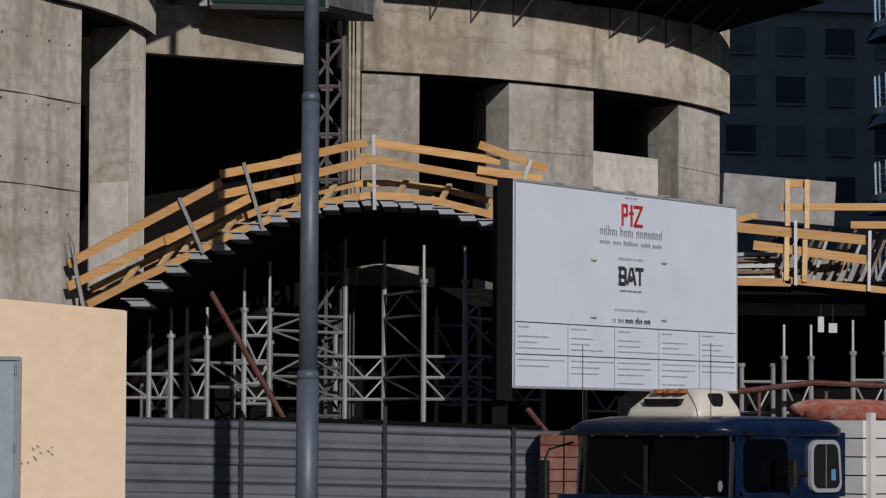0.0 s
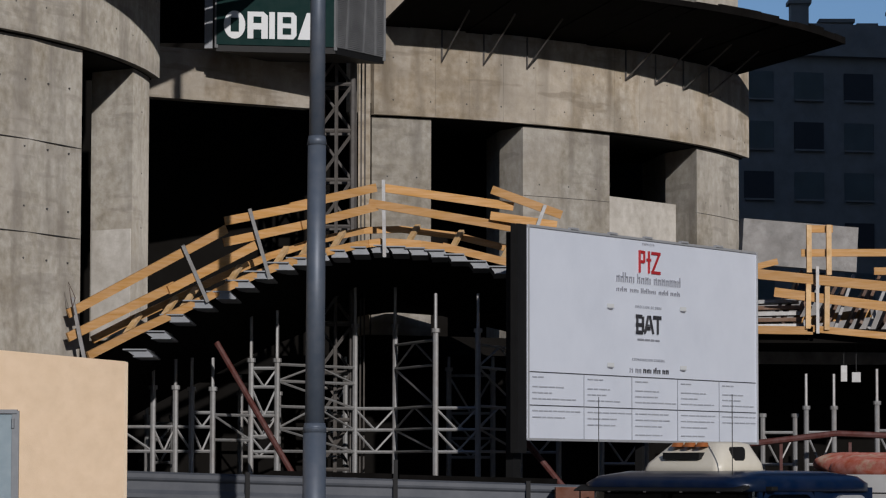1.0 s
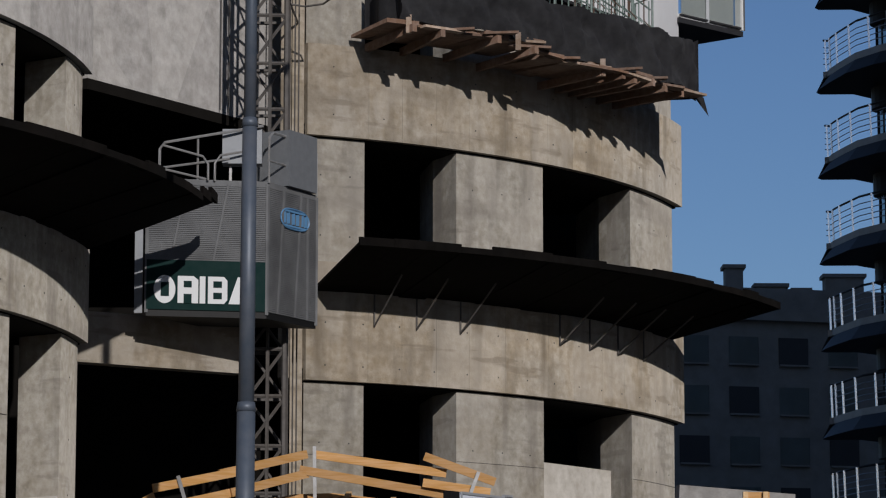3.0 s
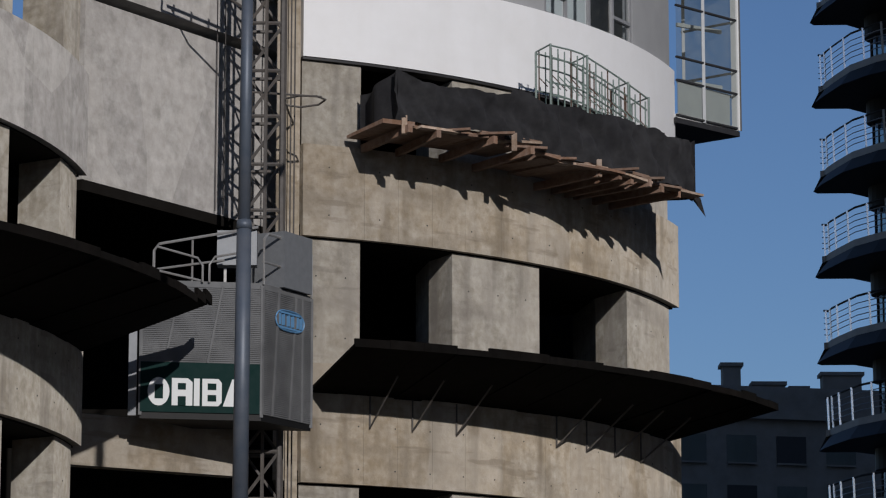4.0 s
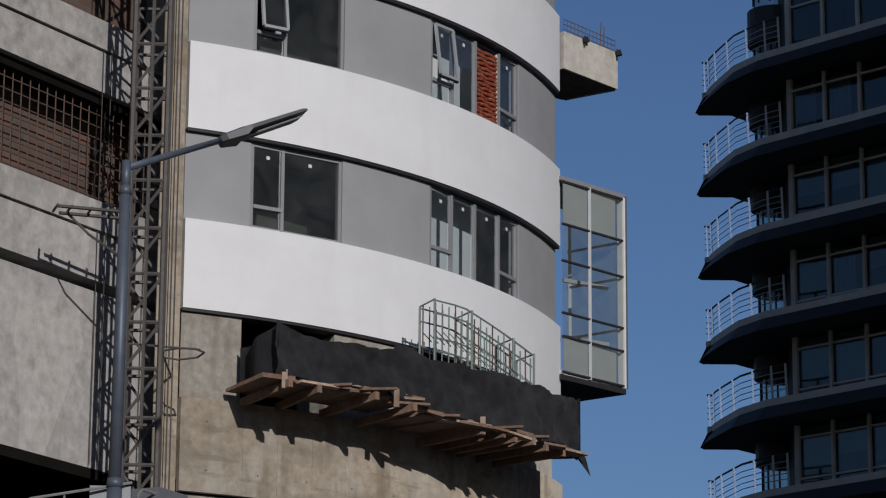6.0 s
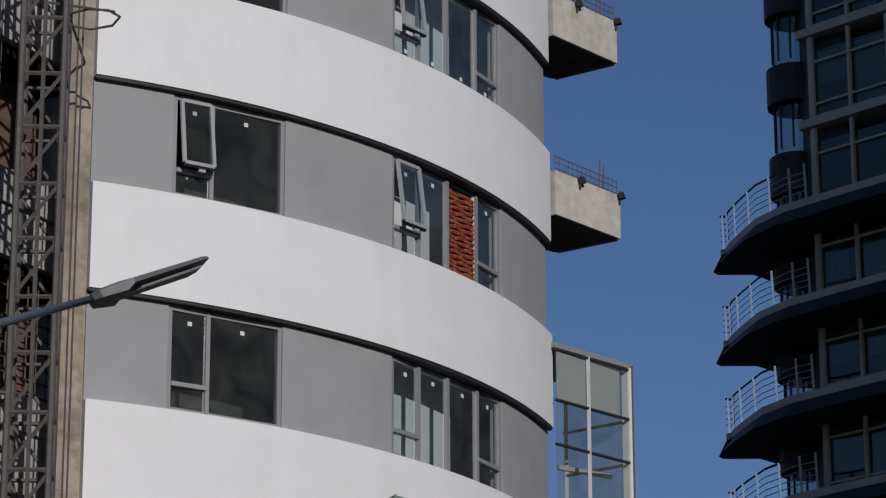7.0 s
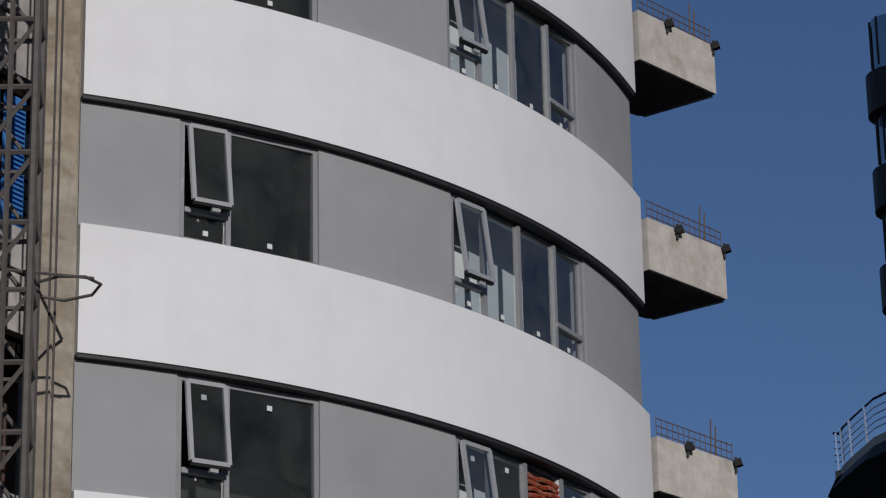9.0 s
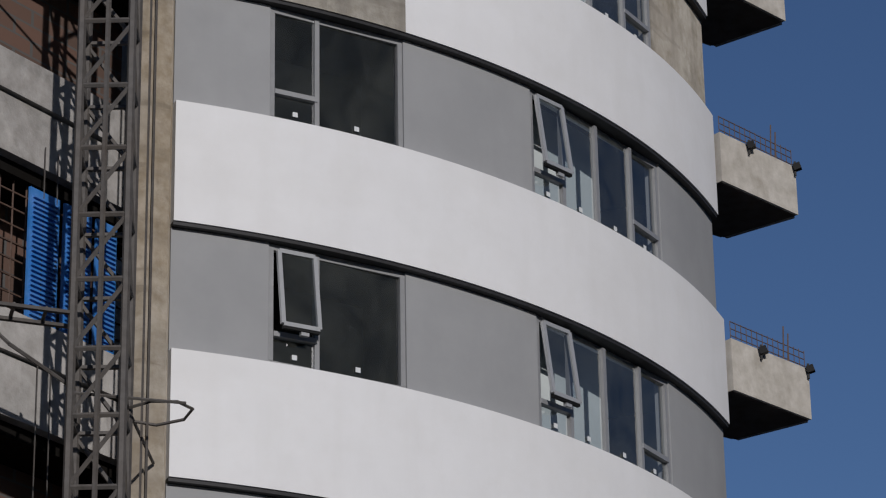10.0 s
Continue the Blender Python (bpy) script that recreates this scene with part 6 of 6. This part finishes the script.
for x, y0, sg in ((-0.02, 1.0, -1), (CW + 0.02, 0.0, 1)):
    s = B()
    if sg > 0:
        poly_tube(s, [(x, y0, 2.08), (x + sg * 0.22, y0 - 0.16, 2.0), (x + sg * 0.26, y0 - 0.2, 1.85)], 0.014, 6)
    bracket = truck_part("mirror", s if sg > 0 else tube(s, (x, y0, 1.75), (x - 0.16, y0 + 0.02, 1.75), 0.03, n=6), BLACK, "black door mirror")
    truck_part("mirror_glass", loft(B(), [rounded(x + sg * (0.26 if sg > 0 else 0.14) - 0.06, x + sg * (0.26 if sg > 0 else 0.14) + 0.06, y0 - 0.23, y0 - 0.15, z, 0.03) for z in ((1.42, 1.46, 1.84, 1.88) if sg > 0 else (1.62, 1.66, 1.86, 1.9))]), BLACK, "", bracket)
truck_part("indicator", box(B(), (-0.10, 0.14, 2.17), (-0.01, 0.24, 2.21)), BLACK)
ac = truck_part("roof_air_conditioner", loft(B(), [rounded(0.62, 1.72, 0.15, 0.95, 2.34, 0.1), rounded(0.64, 1.69, 0.20, 0.93, 2.45, 0.1), rounded(0.76, 1.51, 0.36, 0.88, 2.65, 0.12), rounded(0.82, 1.44, 0.44, 0.8, 2.675, 0.12)]), BEIGE, "ivory roof air conditioner", None, True)
truck_part("grille", box(B(), (0.92, 0.19, 2.49), (1.42, 0.33, 2.56)), BLACK, "", ac)
for x in (0.90, 1.07, 1.24):
    truck_part("amber_light", loft(B(), [rounded(x, x + 0.14, 0.24, 0.36, 2.62, 0.05), rounded(x + 0.02, x + 0.12, 0.26, 0.36, 2.665, 0.04)]), AMBER, "", ac)
truck_part("intake", loft(B(), [[(0.655 + 0.1 * q, y, z) for y, z, _ in rounded(0.44, 0.62, 2.47, 2.62, 0, 0.05, 4)] for q in (0, 1)]), BLACK, "", ac)
for x0, x1 in ((0.35, 0.75), (1.05, 1.5), (1.65, 1.95)):
    truck_part("wiper", tube(B(), (x0, -0.105, 1.52), (x1, -0.085, 1.74), 0.008, n=5), RUBBER)
truck_part("windscreen_badge", loft(B(), [[(0.10 + 0.03 * math.cos(t * 0.524), -0.078 - 0.006 * q, 1.63 + 0.06 * math.sin(t * 0.524)) for t in range(12)] for q in (0, 1)]), ALU_LIGHT, "small pale oval badge")
truck_part("exhaust", tube(B(), (CW - 0.35, 2.2, 0.6), (CW - 0.35, 2.2, 2.55), 0.05, n=10), BLACK, "black exhaust stack")
for x in (0.30, CW - 0.12):
    truck_part("aerial", tube(B(), (x, 0.0, 2.2), (x, 0.0, 3.15), 0.006, n=4), BLACK)
bed = truck_part("bed_floor", box(B(), (-0.06, 2.15, 0.95), (CW + 0.06, 8.0, 1.1)), TRUCK_WHITE)
for i in range(6):
    z = 1.12 + i * 0.205
    for x in (-0.06, CW + 0.02):
        truck_part("side_board", box(B(), (x, 2.15, z), (x + 0.04, 8.0, z + 0.19)), TRUCK_WHITE, "", bed)
    truck_part("head_board", box(B(), (-0.02, 2.15, z), (CW + 0.02, 2.19, z + 0.19)), TRUCK_WHITE, "", bed)
for i in range(7):
    y = 2.2 + i * 0.95
    truck_part("stake", box(B(), (-0.13, y, 0.95), (-0.065, y + 0.09, 2.42)), TRUCK_WHITE, "", bed)
for x in (0.0, CW - 0.3):
    for y in (0.1, 4.8, 6.0):
        wh = truck_part("wheel", tube(B(), (x, y, 0.5), (x + 0.3, y, 0.5), 0.5, n=24), RUBBER, "black tyre")
        truck_part("rim", tube(B(), (x - 0.01, y, 0.5), (x + 0.02, y, 0.5), 0.26, n=16), ALU_LIGHT, "", wh)
truck_part("chassis", box(B(), (0.5, -0.2, 0.55), (CW - 0.5, 7.9, 0.95)), BLACK)
truck_part("bumper", box(B(), (0.0, -0.75, 0.5), (CW, -0.55, 0.75)), BLACK)
rng = random.Random(6)
for i in range(9):
    sack = thing("sack", (0, 0, 0), "bulging red and brown cloth sack on the load", "sack", "sacks on the lorry")
    s = B()
    bmesh.ops.create_icosphere(s, subdivisions=3, radius=0.5)
    for v in s.verts:
        k = v.co.normalized()
        v.co = Vector((math.copysign(abs(k.x) ** 0.6, k.x) * 0.42, math.copysign(abs(k.y) ** 0.5, k.y) * 0.6, math.copysign(abs(k.z) ** 0.8, k.z) * 0.13))
        v.co += 0.05 * noise.noise_vector(v.co * 3 + Vector((i * 7, 0, 0)))
    s.transform(TM @ Matrix.Translation((0.45 + 0.75 * (i % 2), 2.75 + 0.62 * i, 2.41 + 0.03 * (i % 3))) @ pose(0, 0, 0, 0, 0, rng.uniform(-25, 25)))
    ctr = TM @ Vector((0.45 + 0.75 * (i % 2), 2.9 + 0.55 * i, 2.3))
    sack.location = ctr
    BASE[sack.name] = ctr
    part("bag", s, SACK, sack, "", True)
load = thing("lorry_load", TM @ Vector((1.1, 5.0, 1.1)), "dark tarpaulin covered load filling the lorry bed", "load")
s = box(B(), (0.02, 2.25, 1.11), (CW - 0.02, 7.9, 2.30))
s.transform(TM)
part("tarpaulin", s, PLY, load)
blocks = thing("brick_pallet", (1.65, 43.9, 0.14), "pallet of red hollow bricks by the hoarding", "bricks")
for i in range(11):
    for j in range(4):
        z = 0.3 + i * 0.17
        part("brick", box(B(), (1.38 + 0.34 * (j % 2), 43.75 + 0.3 * (j // 2), z), (1.70 + 0.34 * (j % 2), 44.03 + 0.3 * (j // 2), z + 0.155)), TILE_RED, blocks)
part("pallet", box(B(), (1.36, 43.75, 0.14), (2.06, 44.33, 0.29)), OLD_WOOD, blocks)
# ---- dark balcony tower beyond ----
bt = thing("balcony_tower", (18.0, 90, 0), "dark glass apartment tower with prow-shaped balconies and steel railings", "building")
PROW = [(13.75, 92.3), (12.78, 92.35), (12.63, 92.1), (12.66, 91.5), (12.80, 90.7), (13.10, 89.3), (13.70, 88.1), (14.22, 87.5), (15.0, 86.6), (15.9, 85.6), (19.0, 82.2), (25.0, 86.0), (22.0, 95.0), (15.5, 94.0)]
TST, TTOP = 2.555, 31.5


def inset(plan, d):
    """The plan drawn in by d metres towards its inside."""
    out = []
    for i, (x, y) in enumerate(plan):
        a, b = Vector(plan[i - 1]), Vector(plan[(i + 1) % len(plan)])
        t = (b - a).normalized()
        out.append((x - t.y * d, y + t.x * d))
    return out


def tilted(bm, lower, upper, z0, z1):
    a = [bm.verts.new((x, y, z0)) for x, y in lower]
    b = [bm.verts.new((x, y, z1)) for x, y in upper]
    bm.faces.new(a[::-1]), bm.faces.new(b)
    for i in range(len(a)):
        j = (i + 1) % len(a)
        bm.faces.new((a[i], a[j], b[j], b[i]))
    return bm


INNER = inset(PROW, 0.32)
RAILING = inset(PROW, 0.36)
NOSE = (14.96, 91.45)                    # the rounded glass bay behind the balconies


def nose(r):
    """The bay's plan: a half round of that radius, run back into the tower."""
    ring = [(NOSE[0] + r * math.cos(radians(t)), NOSE[1] + r * math.sin(radians(t))) for t in range(95, 291, 15)]
    return [(17.6, 92.2)] + ring + [(16.6, 89.3)]


GA, GB = Vector((14.95, 88.85, 0)), Vector((20.3, 83.2, 0))
gd = (GB - GA).normalized()
gn = Vector((gd.y, -gd.x, 0))
rng = random.Random(21)
for i in range(-4, 11):
    z = TTOP - TST * i
    if i >= 0:
        b = part("balcony", tilted(B(), PROW, INNER, z, z + 0.42), TOWER_DARK, bt, "dark balcony slab with a slanting lip")
        part("slab_edge", prism(B(), INNER, z + 0.421, z + 0.62), TOWER_EDGE, b)
        run = [Vector((x, y, 0)) for x, y in RAILING[1:8]]
        part("rail", poly_tube(B(), [p + Vector((0, 0, z + 1.55)) for p in run], 0.035, 4), TOWER_DARK, b, "dark curved handrail")
        for h in (1.34, 1.17, 1.0, 0.84):
            part("rail", poly_tube(B(), [p + Vector((0, 0, z + h)) for p in run], 0.015, 4), ALU_LIGHT, b, "curved steel railing")
        for k, f in enumerate((0.6, 1.7, 2.7, 3.6, 4.5, 5.3, 6.0)):
            p = run[int(f)].lerp(run[min(6, int(f) + 1)], f - int(f))
            part("baluster", bar(B(), (p.x, p.y, z + 0.62), (p.x - 0.03, p.y, z + 1.56), 0.09, 0.05, up=(1, 0, 0)), RAIL_STEEL if k < 5 else TOWER_EDGE, b, "bright steel baluster")
    else:
        ledge = [(GA + gn * 0.18 - gd * 0.35), (GB + gn * 0.18), Vector((25.0, 86.0, 0)), Vector((22.0, 95.0, 0)), Vector((16.2, 91.0, 0))]
        part("slab_edge", prism(B(), [(q.x, q.y) for q in ledge], z + 0.40, z + 0.62), TOWER_EDGE, bt)
    # the bay: dark rounded collar at the slab, bent glass above it
    part("bay_collar", prism(B(), nose(0.80), z - 0.62, z - 0.002 if i >= 0 else z + 0.44), TOWER_DARK, bt, "dark rounded collar of the bay", False)
    bay = part("bay_glass", prism(B(), nose(0.60), z + 0.63 if i >= 0 else z + 0.445, z + TST - 0.63), GLASS_DARK, bt, "bent glass of the bay")
    for t in (150, 180, 215, 250):
        q = Vector((NOSE[0] + 0.62 * math.cos(radians(t)), NOSE[1] + 0.62 * math.sin(radians(t)), 0))
        part("mullion", bar(B(), (q.x, q.y, z + 0.63), (q.x, q.y, z + TST - 0.63), 0.05, 0.05, up=(1, 0, 0)), TOWER_DARK, bay)
    # the flat front: posts, transoms, panes and blinds
    gz = part("glazing", bar(B(), GA + Vector((0, 0, z + 0.63 + 0.95)), GB + Vector((0, 0, z + 0.63 + 0.95)), 0.03, 1.9), GLASS_DARK, bt, "dark glass wall")
    for k in range(7):
        p = GA + gd * (0.05 + 1.24 * k) + gn * 0.07
        part("mullion", bar(B(), (p.x, p.y, z + 0.63), (p.x, p.y, z + TST + 0.35), 0.16 if k % 3 == 0 else 0.09, 0.10, up=gn), TOWER_EDGE, gz)
    for h, w in ((0.66, 0.08), (1.02, 0.06), (2.20, 0.06)):
        part("transom", bar(B(), GA + gn * 0.05 + Vector((0, 0, z + h)), GB + gn * 0.05 + Vector((0, 0, z + h)), 0.07, w), TOWER_EDGE, gz)
    for k in range(4):
        if rng.random() < 0.7:
            p = GA + gd * (0.14 + 1.24 * k) - gn * 0.12
            low = z + rng.choice((0.8, 1.25, 1.6, 1.85))
            s = B()
            if rng.random() < 0.3:
                for q in range(14):
                    o = p + gd * (0.05 * q) - gn * (0.04 * (q % 2))
                    bar(s, o + Vector((0, 0, z + 0.7)), o + Vector((0, 0, z + 2.4)), 0.05, 0.05, up=gn)
                part("curtain", s, CURTAIN, bt, "pale drawn curtain")
            else:
                bar(s, p + Vector((0, 0, (low + z + 2.5) / 2)), p + gd * 1.06 + Vector((0, 0, (low + z + 2.5) / 2)), 0.015, z + 2.5 - low)
                part("blind", s, BLIND, bt, "pale green roller blind half drawn")
part("bay_wall", prism(B(), ((15.02, 91.0), (15.04, 88.98), (15.9, 88.2), (17.5, 90.0), (17.0, 92.0)), 0, TTOP + TST * 5), TOWER_DARK, bt)
part("core", prism(B(), ((15.6, 91.3), (15.75, 90.1), (20.3, 85.6), (24, 87), (21.5, 94.5), (16, 93.5)), 0, TTOP + TST * 5), TOWER_DARK, bt)
bt.location.x -= 0.13

# ---- older block far behind ----
rb = thing("rear_block", (22, 176, 0), "grey older apartment block in shade, with roof chimneys", "building")
RA, RB = Vector((12.0, 172.0, 0)), Vector((38.0, 178.0, 0))
rd_ = (RB - RA).normalized()
rn = Vector((rd_.y, -rd_.x, 0))
RT = 25.9
part("wall", prism(B(), [(p.x, p.y) for p in (RA, RB, RB - rn * 14, RA - rn * 14)], 0, RT), REAR_BLOCK, rb)
part("setback", prism(B(), [(p.x, p.y) for p in (RA + rd_ * 3 - rn * 2, RB - rn * 2, RB - rn * 12, RA + rd_ * 3 - rn * 12)], RT, RT + 1.6), REAR_BLOCK, rb)
part("cornice", bar(B(), RA + rn * 0.15 + Vector((0, 0, RT - 0.3)), RB + rn * 0.15 + Vector((0, 0, RT - 0.3)), 0.6, 0.5), REAR_BLOCK, rb)
for s0, w, h in ((8.4, 1.0, 2.9), (10.6, 1.7, 1.9), (12.4, 0.9, 1.7), (15.0, 2.2, 2.6)):
    p = RA + rd_ * s0 - rn * 4
    ch = part("chimney", box(B(), (p.x - w / 2, p.y - 0.6, RT + 1.5), (p.x + w / 2, p.y + 0.6, RT + h)), REAR_BLOCK, rb)
    part("cap", box(B(), (p.x - w / 2 - 0.15, p.y - 0.75, RT + h), (p.x + w / 2 + 0.15, p.y + 0.75, RT + h + 0.2)), REAR_BLOCK, ch)
for r in range(8):
    for k in range(10):
        p = RA + rd_ * (0.9 + 2.9 * k) + rn * 0.02
        z = RT - 2.2 - 2.76 * r
        w = part("window", bar(B(), p + Vector((0, 0, z)), p + rd_ * 1.7 + Vector((0, 0, z)), 0.10, 1.5), GLASS_DARK if (r + k) % 3 else TOWER_DARK, rb, "dark window")
        part("sill", bar(B(), p + rn * 0.1 + Vector((0, 0, z - 0.8)), p + rd_ * 1.7 + rn * 0.1 + Vector((0, 0, z - 0.8)), 0.2, 0.1), REAR_BLOCK, w)
